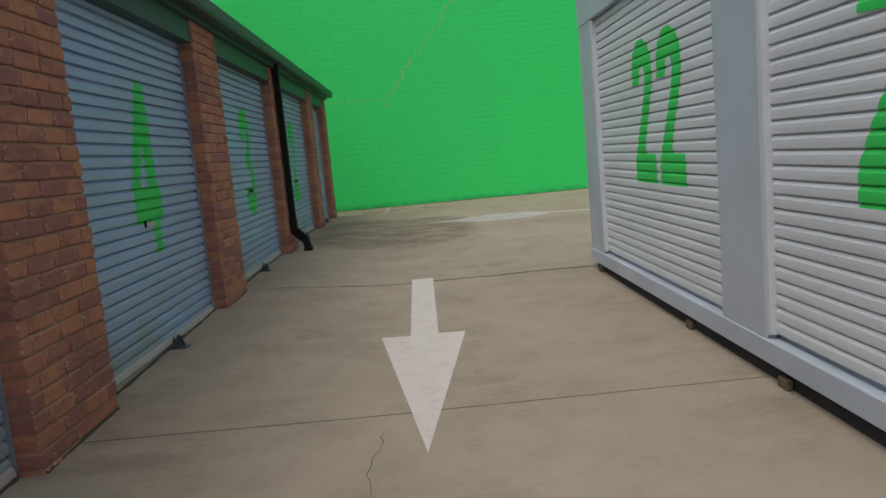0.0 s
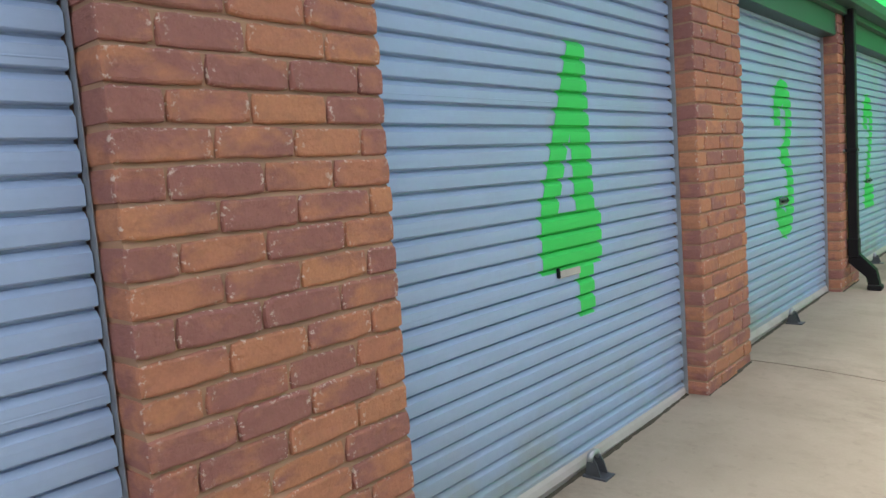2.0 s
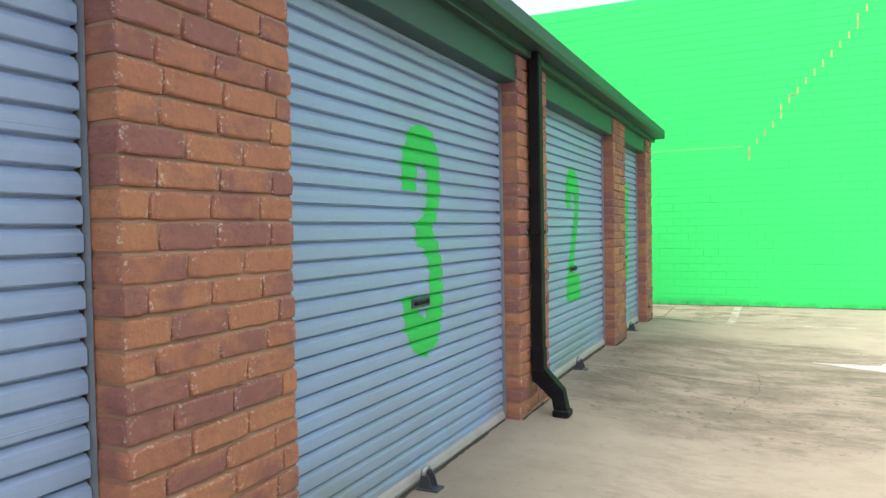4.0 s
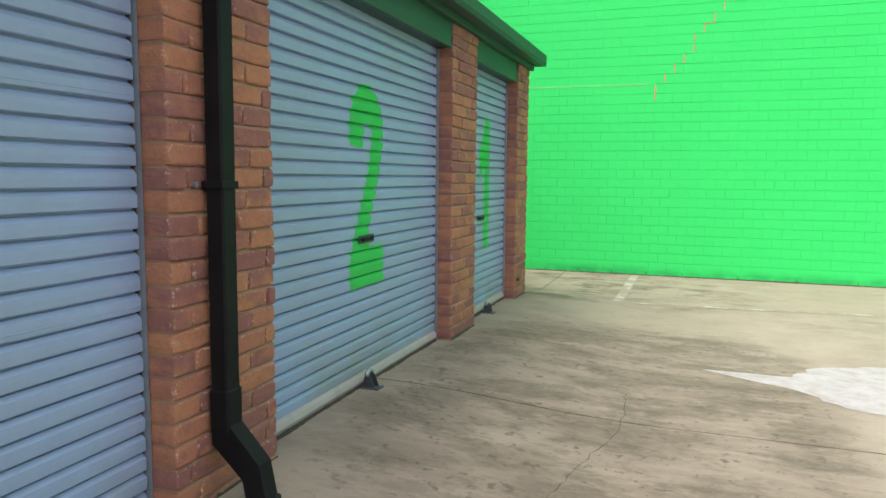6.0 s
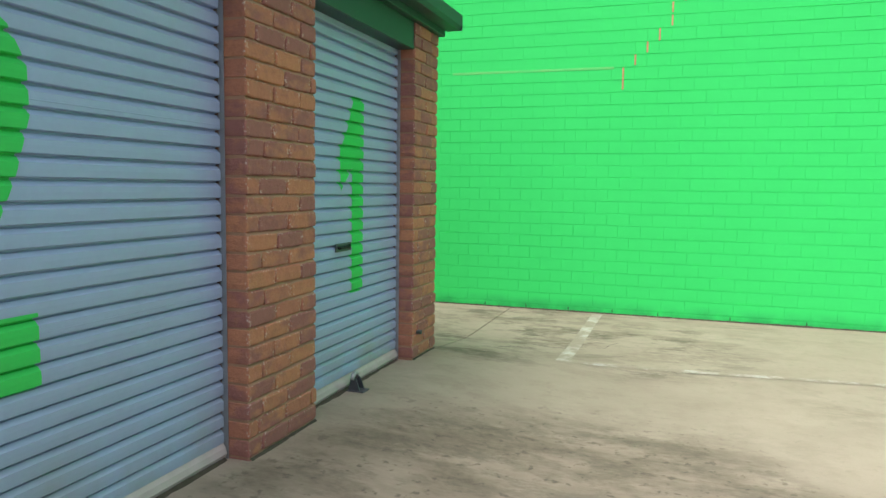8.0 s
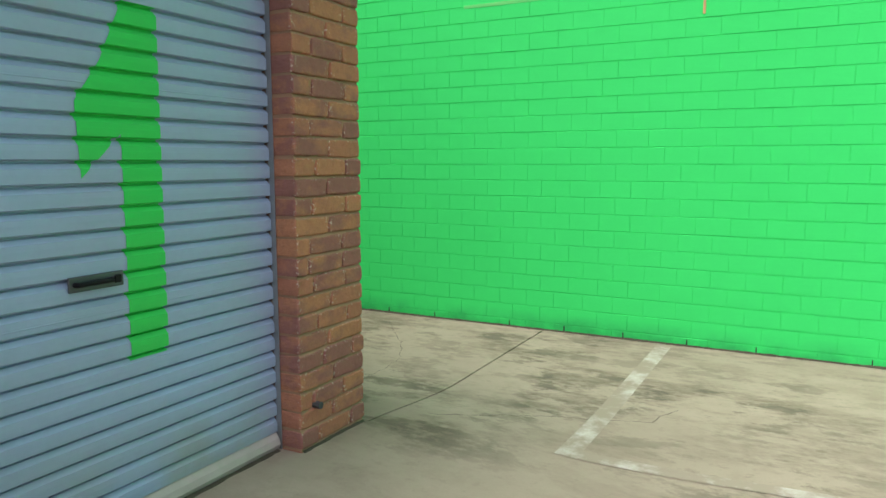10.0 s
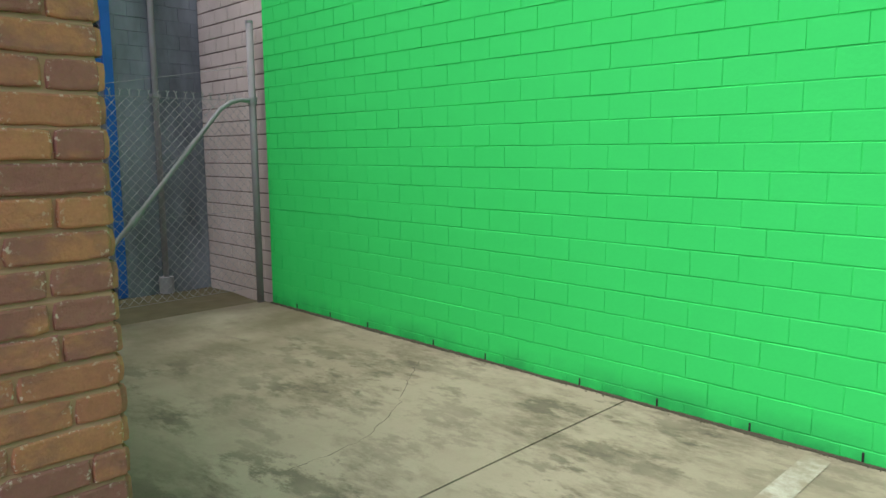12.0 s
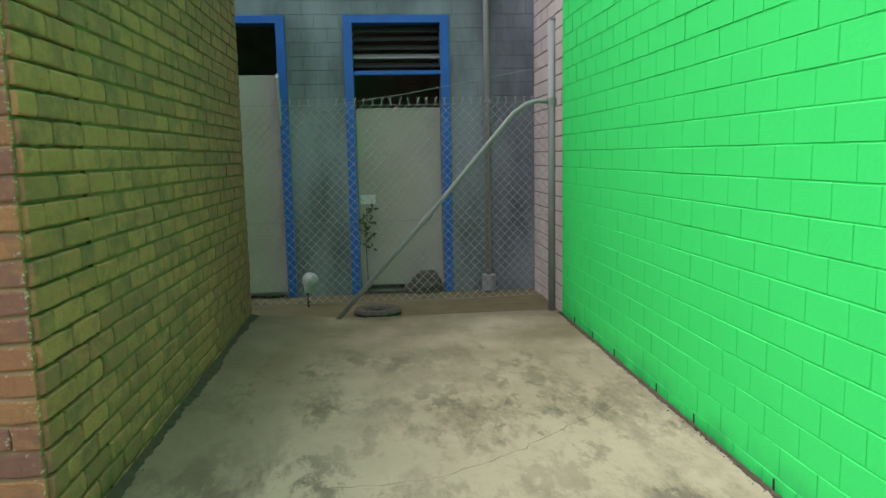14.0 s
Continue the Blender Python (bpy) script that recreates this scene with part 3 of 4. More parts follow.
# side wall of the row, along the passage
side = link("wall_side", box(-5.55, -2.36, NORTH - 0.24, NORTH - 0.009, -0.1, BASE + COURSES * COURSE), MOSSY_MORTAR)
tagged(side, "olive green mossy brick side wall of the storage row", "brick wall", kind="structure")
rest = bmesh.new()
for c in range(-1, COURSES):
    z = BASE + (c + 0.5) * COURSE
    cuts = course_cuts(3.686, (0.0, 0.125)[c % 2])
    cuts = [cuts[0], *[q + rb.uniform(-0.012, 0.012) for q in cuts[1:-1]], cuts[-1]]
    for a, d in zip(cuts, cuts[1:]):
        x = -1.864 - (a + d) / 2
        if x > -4.35:
            ob = new("brick", rb.choice(MOSSY_BRICKS))
            ob.parent = side
            ob.matrix_basis = Matrix.LocRotScale((x, NORTH - 0.07 + rb.uniform(-0.003, 0.002), z), Euler((0, 0, radians(90))), (0.14, d - a - 0.006, COURSE - 0.009))
        else:
            box(x - (d - a) / 2 + 0.006, x + (d - a) / 2 - 0.006, NORTH - 0.14, NORTH + rb.uniform(-0.003, 0.002), z - COURSE / 2 + 0.006, z + COURSE / 2 - 0.006, 0, rest)
tagged(link("brick_field", rest, MOSSY, side), kind="stuff")

# closing walls and floor of the row behind the doors
back = link("wall_back", box(-5.55, -5.3, -8, NORTH - 0.25, 0, 2.6), MORTAR)
tagged(back, "plain brick back wall of the storage row", "wall", kind="structure")
# unseen front added behind the camera to block the open south side
south = link("wall_south", box(-2.35, FACE, -8, -0.06, 0, 2.66), MORTAR)
tagged(south, "plain brick front added out of view, south of the storage row", "wall", kind="structure")

# ---- beam, fascia, gutter and roof ----
for y0, y1 in DOORS:
    beam = link("door_beam", box(-1.99, FACE - 0.012, y0 - 0.02, y1 + 0.02, BEAM_LO, BEAM_HI, 0.004), TRIM_GREEN)
    tagged(beam, "dark green painted steel beam over a roller door", "beam", "door beams", "structure")
fascia = link("fascia", box(FACE - 0.02, FACE + 0.045, -8, NORTH + 0.02, BEAM_HI - 0.03, BEAM_HI + 0.10, 0.004), TRIM_GREEN)
tagged(fascia, "dark green fascia board under the gutter", "fascia", kind="structure")
gx0, gx1, gz0, gz1 = FACE + 0.047, -1.675, BEAM_HI + 0.018, BEAM_HI + 0.135
gut = prism([(gx0, gz0), (gx1 - 0.02, gz0), (gx1, gz0 + 0.03), (gx1, gz1), (gx1 - 0.012, gz1), (gx1 - 0.012, gz0 + 0.03), (gx1 - 0.025, gz0 + 0.012), (gx0 + 0.01, gz0 + 0.012), (gx0 + 0.01, gz1 - 0.01), (gx0, gz1 - 0.01)], "y", -8, NORTH + 0.05)
box(gx0, gx1, NORTH + 0.05, NORTH + 0.056, gz0, gz1, 0, gut)
gutter = link("gutter", gut, TRIM_GREEN)
tagged(gutter, "dark green steel gutter along the roof edge", "gutter", kind="structure")
rf = bmesh.new()
nr = 320
prev = None
for i in range(nr + 1):
    y = -8 + (NORTH + 0.06 + 8) * i / nr
    dz = 0.012 * math.sin(i / nr * math.tau * 155)
    pair = (rf.verts.new((gx1 - 0.06, y, gz1 + 0.012 + dz)), rf.verts.new((-5.7, y, gz1 + 0.35 + dz)))
    if prev:
        rf.faces.new((prev[0], pair[0], pair[1], prev[1]))
    prev = pair
roof = link("roof", rf, ROOF_GREY)
roof.modifiers.new("thickness", "SOLIDIFY").thickness = 0.004
tagged(roof, "grey corrugated metal roof of the storage row", "roof", kind="structure")


# ---- roller doors ----
def slat_shape(pitch, depth):
    """Outline of one slat: heights and stand-off, from its lower edge up."""
    return [(0.0, -depth), (0.03 * pitch, -0.15 * depth), (0.07 * pitch, 0.0), (0.40 * pitch, 0.001), (0.66 * pitch, 0.0), (0.70 * pitch, -0.16 * depth), (0.88 * pitch, -0.60 * depth), (0.90 * pitch, -depth), (pitch, -depth)]


def stand_off(z, z0, pitch, depth):
    f = (z - z0) % pitch
    pts = slat_shape(pitch, depth)
    for (a, p), (c, q) in zip(pts, pts[1:]):
        if a <= f <= c:
            return p + (q - p) * (f - a) / max(c - a, 1e-9)
    return -depth


def slat_mesh(y0, y1, pitch, depth, material, facing=1):
    b = bmesh.new()
    prev = None
    for z, d in slat_shape(pitch, depth):
        pair = (b.verts.new((d * facing, y0, z)), b.verts.new((d * facing, y1, z)))
        if prev:
            b.faces.new((prev[0], prev[1], pair[1], pair[0]))
        prev = pair
    b.verts.ensure_lookup_table()
    n = len(b.verts)
    bk = [b.verts.new(((-depth - 0.004) * facing, y, z)) for z in (0, pitch) for y in (y0, y1)]
    b.faces.new((bk[0], bk[2], bk[3], bk[1]))
    me = bpy.data.meshes.new("slat")
    b.to_mesh(me)
    b.free()
    me.materials.append(material)
    return me


DIGITS = {
    "1": ([(0.20, 1.0), (0.345, 1.0), (0.33, 0.0), (0.165, 0.0), (0.17, 0.64), (0.01, 0.52), (0.0, 0.72), (0.10, 0.83)], []),
    "2": ([(0.01, 0.70), (0.01, 0.82), (0.06, 0.93), (0.17, 0.995), (0.29, 1.0), (0.41, 0.94), (0.475, 0.85), (0.48, 0.72), (0.42, 0.56), (0.32, 0.39), (0.265, 0.28), (0.265, 0.205),
           (0.485, 0.205), (0.49, 0.0), (0.0, 0.0), (0.005, 0.15), (0.075, 0.28), (0.185, 0.45), (0.27, 0.60), (0.315, 0.72), (0.31, 0.785), (0.265, 0.82), (0.205, 0.80), (0.18, 0.69)], []),
    "3": ([(0.01, 0.71), (0.02, 0.86), (0.11, 0.97), (0.24, 1.0), (0.38, 0.97), (0.46, 0.87), (0.47, 0.71), (0.40, 0.58), (0.35, 0.55), (0.42, 0.50), (0.48, 0.39), (0.48, 0.20), (0.41, 0.06),
           (0.26, 0.0), (0.11, 0.045), (0.02, 0.14), (0.0, 0.28), (0.17, 0.28), (0.19, 0.20), (0.24, 0.17), (0.31, 0.22), (0.31, 0.40), (0.25, 0.47), (0.16, 0.48), (0.16, 0.58), (0.26, 0.615),
           (0.30, 0.69), (0.30, 0.80), (0.24, 0.845), (0.18, 0.80), (0.17, 0.71)], []),
    "4": ([(0.31, 1.0), (0.45, 1.0), (0.47, 0.39), (0.53, 0.39), (0.515, 0.185), (0.43, 0.185), (0.43, 0.0), (0.295, 0.0), (0.295, 0.185), (0.0, 0.185), (0.01, 0.405)],
          [[(0.28, 0.665), (0.145, 0.39), (0.30, 0.39)]]),
    "5": ([(0.02, 1.0), (0.44, 1.0), (0.44, 0.83), (0.17, 0.83), (0.17, 0.55), (0.30, 0.58), (0.42, 0.51), (0.46, 0.40), (0.46, 0.19), (0.38, 0.06), (0.24, 0.0), (0.09, 0.045), (0.01, 0.16),
           (0.01, 0.28), (0.15, 0.28), (0.17, 0.19), (0.24, 0.16), (0.30, 0.22), (0.30, 0.36), (0.24, 0.42), (0.16, 0.39), (0.02, 0.39)], []),
}


def number_decal(digit, y0, z0, height, face_x, slat0, pitch, depth, facing=1, material=None, wide=1.0):
    """A stencilled digit lying on the ribs of a roller door."""
    outline, holes = DIGITS[digit]
    turn = lambda ring: [(y0 + facing * wide * u, z0 + height * v) for u, v in ring]
    outline, holes = turn(outline), [turn(h) for h in holes]
    zs = {p[1] for ring in (outline, *holes) for p in ring}
    k = math.floor((z0 - slat0) / pitch)
    while slat0 + k * pitch < z0 + height:
        zs |= {slat0 + k * pitch + f for f, _ in slat_shape(pitch, depth)}
        k += 1
    zs = sorted(z for z in zs if z0 - 1e-6 <= z <= z0 + height + 1e-6)
    b = bmesh.new()
    for u, w in bands(outline, zs, holes):
        lo, hi = u[2] + 1e-6, u[3] - 1e-6
        xl, xh = (face_x + facing * (stand_off(z, slat0, pitch, depth) + 0.0025) for z in (lo, hi))
        quad = [(xl, u[0], u[2]), (xl, w[0], u[2]), (xh, w[1], u[3]), (xh, u[1], u[3])]
        fresh = [q for i, q in enumerate(quad) if all((Vector(q) - Vector(p)).length > 1e-5 for p in quad[:i])]
        if len(fresh) > 2:
            b.faces.new([b.verts.new(q) for q in fresh])
    return b


PITCH, DEPTH = 0.0778, 0.027


def roller_door(y0, y1, digit, digit_y, handle_y, D0, handle=True):
    mid = (y0 + y1) / 2
    door = base_empty("roller_door", DOOR_X, mid, ground_z(DOOR_X, mid), label="blue-grey ribbed steel roller door, closed, with stencilled green number " + digit, category="roller door", group="roller doors of the brick row")
    me = slat_mesh(y0 + 0.004 - mid, y1 - 0.006 - mid, PITCH, DEPTH, SLAT_BLUE)
    kids = []
    low = ground_z(DOOR_X, mid) + 0.012
    for k in range(-2, int((BEAM_LO + 0.12 - D0) / PITCH)):
        if D0 + k * PITCH < low + 0.02:
            continue
        s = new("slat", me)
        s.location = (DOOR_X, mid, D0 + k * PITCH)
        kids.append(s)
    kids.append(link("bottom_rail", prism([(DOOR_X - 0.03, low), (DOOR_X + 0.012, low), (DOOR_X + 0.02, low + 0.018), (DOOR_X + 0.012, low + 0.045), (DOOR_X + 0.003, low + 0.058), (DOOR_X - 0.025, low + 0.10)], "y", y0 + 0.01, y1 - 0.01), ALU))
    kids.append(link("bottom_seal", box(DOOR_X - 0.026, DOOR_X + 0.008, y0 + 0.011, y1 - 0.011, -0.07, low + 0.004), ALU))
    for a, c in ((y0, y0 + 0.010), (y1 - 0.010, y1)):
        kids.append(link("guide_rail", box(DOOR_X - 0.07, DOOR_X - 0.034, a + 0.001, c - 0.001, -0.05, BEAM_LO + 0.01, 0.002), LUG))
    kids.append(link("guide_lip", box(DOOR_X - 0.01, DOOR_X + 0.022, y1 - 0.003, y1 - 0.001, -0.03, BEAM_LO + 0.005), GALV))
    kids.append(link("number", number_decal(digit, digit_y, 0.71, 1.265, DOOR_X, D0, PITCH, DEPTH), NUMBER, label="stencilled green number " + digit))
    for k in (10, 20):
        kids.append(link("sheet_lap", box(DOOR_X - 0.004, DOOR_X + 0.0018, y0 + 0.013, y1 - 0.013, D0 + k * PITCH + 0.021, D0 + k * PITCH + 0.026, 0.001), SLAT_BLUE))
    hz = 1.02 if handle else 0.935
    plate = link("handle", box(DOOR_X + 0.002, DOOR_X + 0.010, handle_y - (0.105 if handle else 0.09), handle_y + (0.105 if handle else 0.09), hz - (0.026 if handle else 0.02), hz + (0.026 if handle else 0.014), 0.003), LUG if handle else ALU)
    kids.append(plate)
    adopt(door, *kids)
    if handle:
        lever = tube([(DOOR_X + 0.012, handle_y - 0.085, hz), (DOOR_X + 0.026, handle_y - 0.08, hz), (DOOR_X + 0.026, handle_y + 0.05, hz), (DOOR_X + 0.012, handle_y + 0.055, hz)], 0.009, 8)
        box(DOOR_X + 0.008, DOOR_X + 0.016, handle_y + 0.065, handle_y + 0.095, hz - 0.014, hz + 0.014, 0.004, lever)
        part("lever", lever, BLACK, plate)
        plate.children[-1].matrix_parent_inverse = Matrix()
    else:
        part("lock", box(DOOR_X + 0.002, DOOR_X + 0.02, handle_y - 0.108, handle_y - 0.098, hz - 0.015, hz + 0.03, 0.003), BLACK, plate)
    return door


def floor_lug(y):
    """A folded steel ear bolted to the concrete, with a padlock eye."""
    x, z = -1.90, ground_z(-1.90, y)
    lug = base_empty("floor_lock", x, y, z, label="small dark steel floor lock bracket before a roller door", category="floor lock", group="floor locks")
    plate = link("base_plate", box(x - 0.05, x + 0.07, y - 0.045, y + 0.045, z - 0.004, z + 0.008, 0.002), LUG)
    ears = []
    for dy in (-0.035, 0.028):
        ears.append(link("ear", prism([(x - 0.04, z + 0.006), (x + 0.04, z + 0.006), (x + 0.02, z + 0.07), (x, z + 0.095), (x - 0.025, z + 0.085)], "y", y + dy, y + dy + 0.006), LUG))
    top = link("hasp", tube([(x - 0.01, y - 0.04, z + 0.075), (x - 0.01, y - 0.03, z + 0.1), (x - 0.01, y, z + 0.11), (x - 0.01, y + 0.03, z + 0.1), (x - 0.01, y + 0.04, z + 0.075)], 0.015, 10), GALV, smooth=True)
    adopt(lug, plate, *ears, top)


roller_door(*DOORS[0], "5", 1.68, 1.75, 0.145)
roller_door(*DOORS[1], "4", 5.04, 5.25, 0.11, handle=False)
roller_door(*DOORS[2], "3", 8.29, 8.48, 0.12)
roller_door(*DOORS[3], "2", 11.435, 11.655, 0.095)
roller_door(*DOORS[4], "1", 14.12, 14.16, 0.104)
for y in (1.95, 5.25, 8.37, 11.55, 14.19):
    floor_lug(y)

# ---- downpipe ----
PY, PX = 9.95, -1.785
dp = base_empty("downpipe", PX, PY, ground_z(PX, PY), label="black painted rectangular steel downpipe with a kicked-out shoe", category="downpipe")
shaft = link("shaft", box(PX - 0.05, PX + 0.03, PY - 0.028, PY + 0.06, 0.42, BEAM_HI + 0.02, 0.008), BLACK)
sleeve = link("sleeve", box(PX - 0.054, PX + 0.036, PY - 0.034, PY + 0.066, 0.38, 0.56, 0.008), BLACK)
elbow = prism([(PX - 0.05, 0.42), (PX + 0.03, 0.42), (PX + 0.17, 0.27), (PX + 0.205, 0.10), (PX + 0.115, 0.07), (PX + 0.09, 0.20), (PX - 0.05, 0.33)], "y", PY - 0.026, PY + 0.057)
shoe = link("shoe", elbow, BLACK)
lip = link("shoe_lip", box(PX + 0.10, PX + 0.217, PY - 0.055, PY + 0.065, ground_z(-1.6, PY) + 0.002, 0.13, 0.008), BLACK)
strap = link("strap", box(FACE, PX + 0.036, PY - 0.036, PY + 0.068, 1.36, 1.39, 0.003), BLACK)
screw = link("screw", tube([(FACE - 0.005, PY - 0.075, 1.375), (FACE + 0.012, PY - 0.075, 1.375)], 0.012, 8), GALV)
adopt(dp, shaft, sleeve, shoe, lip, strap, screw)

bolt = link("wall_bolt", tube([(FACE - 0.01, 15.16, 0.30), (FACE + 0.03, 15.16, 0.30)], 0.018, 8), LUG)
tagged(bolt, "rusty dark bolt stub set low in a brick pier", "bolt")

# ---- green block wall ----
gw = link("wall_green", box(GREEN_L, GREEN_R, GREEN_Y, GREEN_Y + 0.3, -0.03, GREEN_TOP), GREEN)
tagged(gw, "tall blockwork wall painted bright green, grimy at its foot", "block wall", kind="structure")


def block_meshes(material, seed):
    out = []
    for k in range(4):
        r = random.Random(seed + k)
        b = box(-0.145, 0.145, -0.01, 0.01, -0.072, 0.072, 0.003)
        for v in b.verts:
            v.co += Vector((r.uniform(-.0012, .0012), r.uniform(-.0008, .0008), r.uniform(-.0012, .0012)))
            v.co = (v.co.x / 0.29, v.co.y / 0.02, v.co.z / 0.144)
        me = bpy.data.meshes.new("block")
        b.to_mesh(me)
        b.free()
        me.materials.append(material)
        out.append(me)
    return out


def add_plain(verts, faces, x0, x1, y0, y1, z0, z1):
    n = len(verts)
    verts += [(x0, y1, z0), (x1, y1, z0), (x1, y1, z1), (x0, y1, z1), (x0 + .003, y0, z0 + .003), (x1 - .003, y0, z0 + .003), (x1 - .003, y0, z1 - .003), (x0 + .003, y0, z1 - .003)]
    faces += [(n + 4, n + 5, n + 6, n + 7), (n, n + 1, n + 5, n + 4), (n + 1, n + 2, n + 6, n + 5), (n + 2, n + 3, n + 7, n + 6), (n + 3, n, n + 4, n + 7)]


def block_wall(parent, meshes, material, x0, x1, top, part_x, part_z, name="block", gap=0.0022, back=0.0):
    verts, faces, made = [], [], 0
    face = GREEN_Y + back
    for c in range(int((top - BLOCK_Z) / BLOCK_H)):
        z0 = BLOCK_Z + c * BLOCK_H
        x = BLOCK_X - (BLOCK_L / 2 if c % 2 else 0) - BLOCK_L * math.ceil((BLOCK_X - x0) / BLOCK_L)
        while x < x1 - 0.02:
            side_gap = rb.uniform(0.1, 1.0) * gap
            a, d = max(x, x0) + side_gap, min(x + BLOCK_L, x1) - side_gap
            if d - a > 0.02:
                out = rb.uniform(0.0025, 0.0045)
                if part_x[0] < (a + d) / 2 < part_x[1] and z0 < part_z and made < 300:
                    ob = new(name, rb.choice(meshes))
                    ob.parent = parent
                    ob.matrix_basis = Matrix.LocRotScale(((a + d) / 2, face + 0.01 - out, z0 + BLOCK_H / 2), Euler((0, 0, 0)), (d - a, 0.02, BLOCK_H - 2 * gap))
                    made += 1
                else:
                    add_plain(verts, faces, a, d, face - out, face + 0.01, z0 + gap, z0 + BLOCK_H - gap)
            x += BLOCK_L
    if verts:
        me = bpy.data.meshes.new("block_field")
        me.from_pydata(verts, [], faces)
        me.materials.append(material)
        ob = new("block_field", me)
        ob.parent = parent
        tagged(ob, kind="stuff")


# stepped crack and weep slots
crack = bmesh.new()
cx = BLOCK_X + 1.5 * BLOCK_L
c = 19
rc = random.Random(2)
while BLOCK_Z + c * BLOCK_H < GREEN_TOP - 0.2:
    z = BLOCK_Z + c * BLOCK_H
    box(cx - 0.009, cx + 0.009, GREEN_Y - 0.0085, GREEN_Y - 0.001, z + rc.uniform(0, .03), z + BLOCK_H, 0, crack)
    nxt = cx + BLOCK_L / 2 * (1 if rc.random() < 0.86 else 0)
    if nxt > cx:
        if rc.random() < 0.25:
            box(cx - 0.004, nxt + 0.004, GREEN_Y - 0.008, GREEN_Y - 0.001, z + BLOCK_H - 0.004, z + BLOCK_H + 0.004, 0, crack)
    cx = nxt
    c += 1
part("settlement_crack", crack, EXPOSED, gw, "stepped crack showing orange mortar")
part("patched_joint", box(-2.6, -0.75, GREEN_Y - 0.0058, GREEN_Y - 0.001, BLOCK_Z + 21 * BLOCK_H - 0.014, BLOCK_Z + 21 * BLOCK_H + 0.014, 0.002), PATCHED, gw, "pale smeared repair along a joint")
xw = -5.1
while xw < 6:
    # no hole is cut: a thin black box paints the slot's dark inside
    part("weep_slot", box(xw - 0.004, xw + 0.004, GREEN_Y - 0.009, GREEN_Y - 0.001, 0.01, 0.062), RUBBER, gw)
    xw += BLOCK_L * rc.choice((2, 2, 3))

# ---- grey storage container block ----
CX0, CX1, CY0, CY1, CZ0, CZ1 = 1.70, 4.1, -5.2, 7.17, 0.035, 2.66
con = base_empty("storage_container", CX0, 3.5, 0, label="grey painted steel storage container with ribbed roller doors, raised on blocks", category="storage container")
# first piece is an added dark strip: shade of the gap below, put into colour
kids = [link("skid", box(CX0 + 0.035, CX0 + 0.16, CY0 + 0.05, CY1 - 0.03, -0.064, CZ0 + 0.035, 0.006), DARK, label="added dark strip standing in for the shade under the container"),
        link("body", box(CX0 + 0.06, CX1, CY0, CY1 - 0.002, CZ0 + 0.03, CZ1), STEEL_GREY),
        link("bottom_rail", box(CX0 - 0.012, CX0 + 0.06, CY0, CY1, CZ0, CZ0 + 0.125, 0.006), STEEL_GREY),
        link("top_rail", box(CX0 - 0.012, CX0 + 0.06, CY0, CY1, 2.33, CZ1 + 0.01, 0.006), STEEL_GREY)]
for a, c in ((6.70, CY1 - 0.001), (3.50, 4.03), (0.30, 0.84), (-2.9, -2.36), (CY0 + 0.001, CY0 + 0.3)):
    kids.append(link("post", box(CX0 - 0.006, CX0 + 0.06, a, c, CZ0 + 0.1, 2.34, 0.008), STEEL_GREY))
CP, CD, CS = 0.0715, 0.014, 0.19
for y0, y1, num in ((4.03, 6.70, "2 2"), (0.84, 3.50, "2"), (-2.36, 0.30, ""), (-4.9, -2.9, "")):
    mid = (y0 + y1) / 2
    me = slat_mesh(y0 + 0.002 - mid, y1 - 0.002 - mid, CP, CD, SLAT_LIGHT, -1)
    shutter = new("shutter")
    shutter.location = (CX0, mid, CS)
    panel = []
    for k in range(30):
        s = new("slat", me)
        s.location = (CX0 + 0.034, mid, CS + k * CP)
        panel.append(s)
    panel.append(link("edge_strip", box(CX0 + 0.0, CX0 + 0.055, y1 - 0.03, y1 - 0.001, CS - 0.005, 2.335, 0.002), SLAT_LIGHT))
    start = {"2 2": (5.66, 5.09), "2": (2.78,), "": ()}[num]
    for s0 in start:
        panel.append(link("number", number_decal("2", s0, 0.885, 1.07, CX0 + 0.034, CS, CP, CD, -1), NUMBER, label="stencilled green number 2"))
    adopt(shutter, *panel)
    kids.append(shutter)
con_loc = Vector(con.location)
for k in kids:
    k.parent = con
    if k.data is None:
        k.location = Vector(k.location) - con_loc
    else:
        k.matrix_parent_inverse = Matrix.Translation(-con_loc)
for y in (6.9, 4.6, 3.36, 1.6, -0.6, -3.0):
    pad = link("packing_block", box(CX0 - 0.004, CX0 + 0.033, y - 0.05, y + 0.05, ground_z(2, y) - 0.002, ground_z(2, y) + 0.055, 0.012, seg=2), SOIL)
    tagged(pad, "dark weathered block under the storage container", "packing block", "packing blocks")

# ---- back of the passage ----
gl = bmesh.new()
HOLES = [(14.62, 15.72), (16.455, 17.315)]
ys = [8.0, HOLES[0][0], HOLES[0][1], HOLES[1][0], HOLES[1][1], 18.9]
# upper wall height is made up, carried to 7 m to shade the passage
for a, c in ((ys[0], ys[1]), (ys[2], ys[3]), (ys[4], ys[5])):
    box(GREY_X - 0.2, GREY_X, a, c, -0.03, 7.0, 0, gl)
for a, c in HOLES:
    box(GREY_X - 0.2, GREY_X, a, c, 2.69, 7.0, 0, gl)
grey = link("wall_grey", gl, GREY_WALL)
tagged(grey, "blue-grey rendered building wall with two doorways", "wall", kind="structure")
room = bmesh.new()
box(GREY_X - 2.6, GREY_X - 2.5, 13.5, 18.9, -0.03, 3.2, 0, room)
box(GREY_X - 2.5, GREY_X - 0.2, 13.5, 18.9, 3.1, 3.2, 0, room)
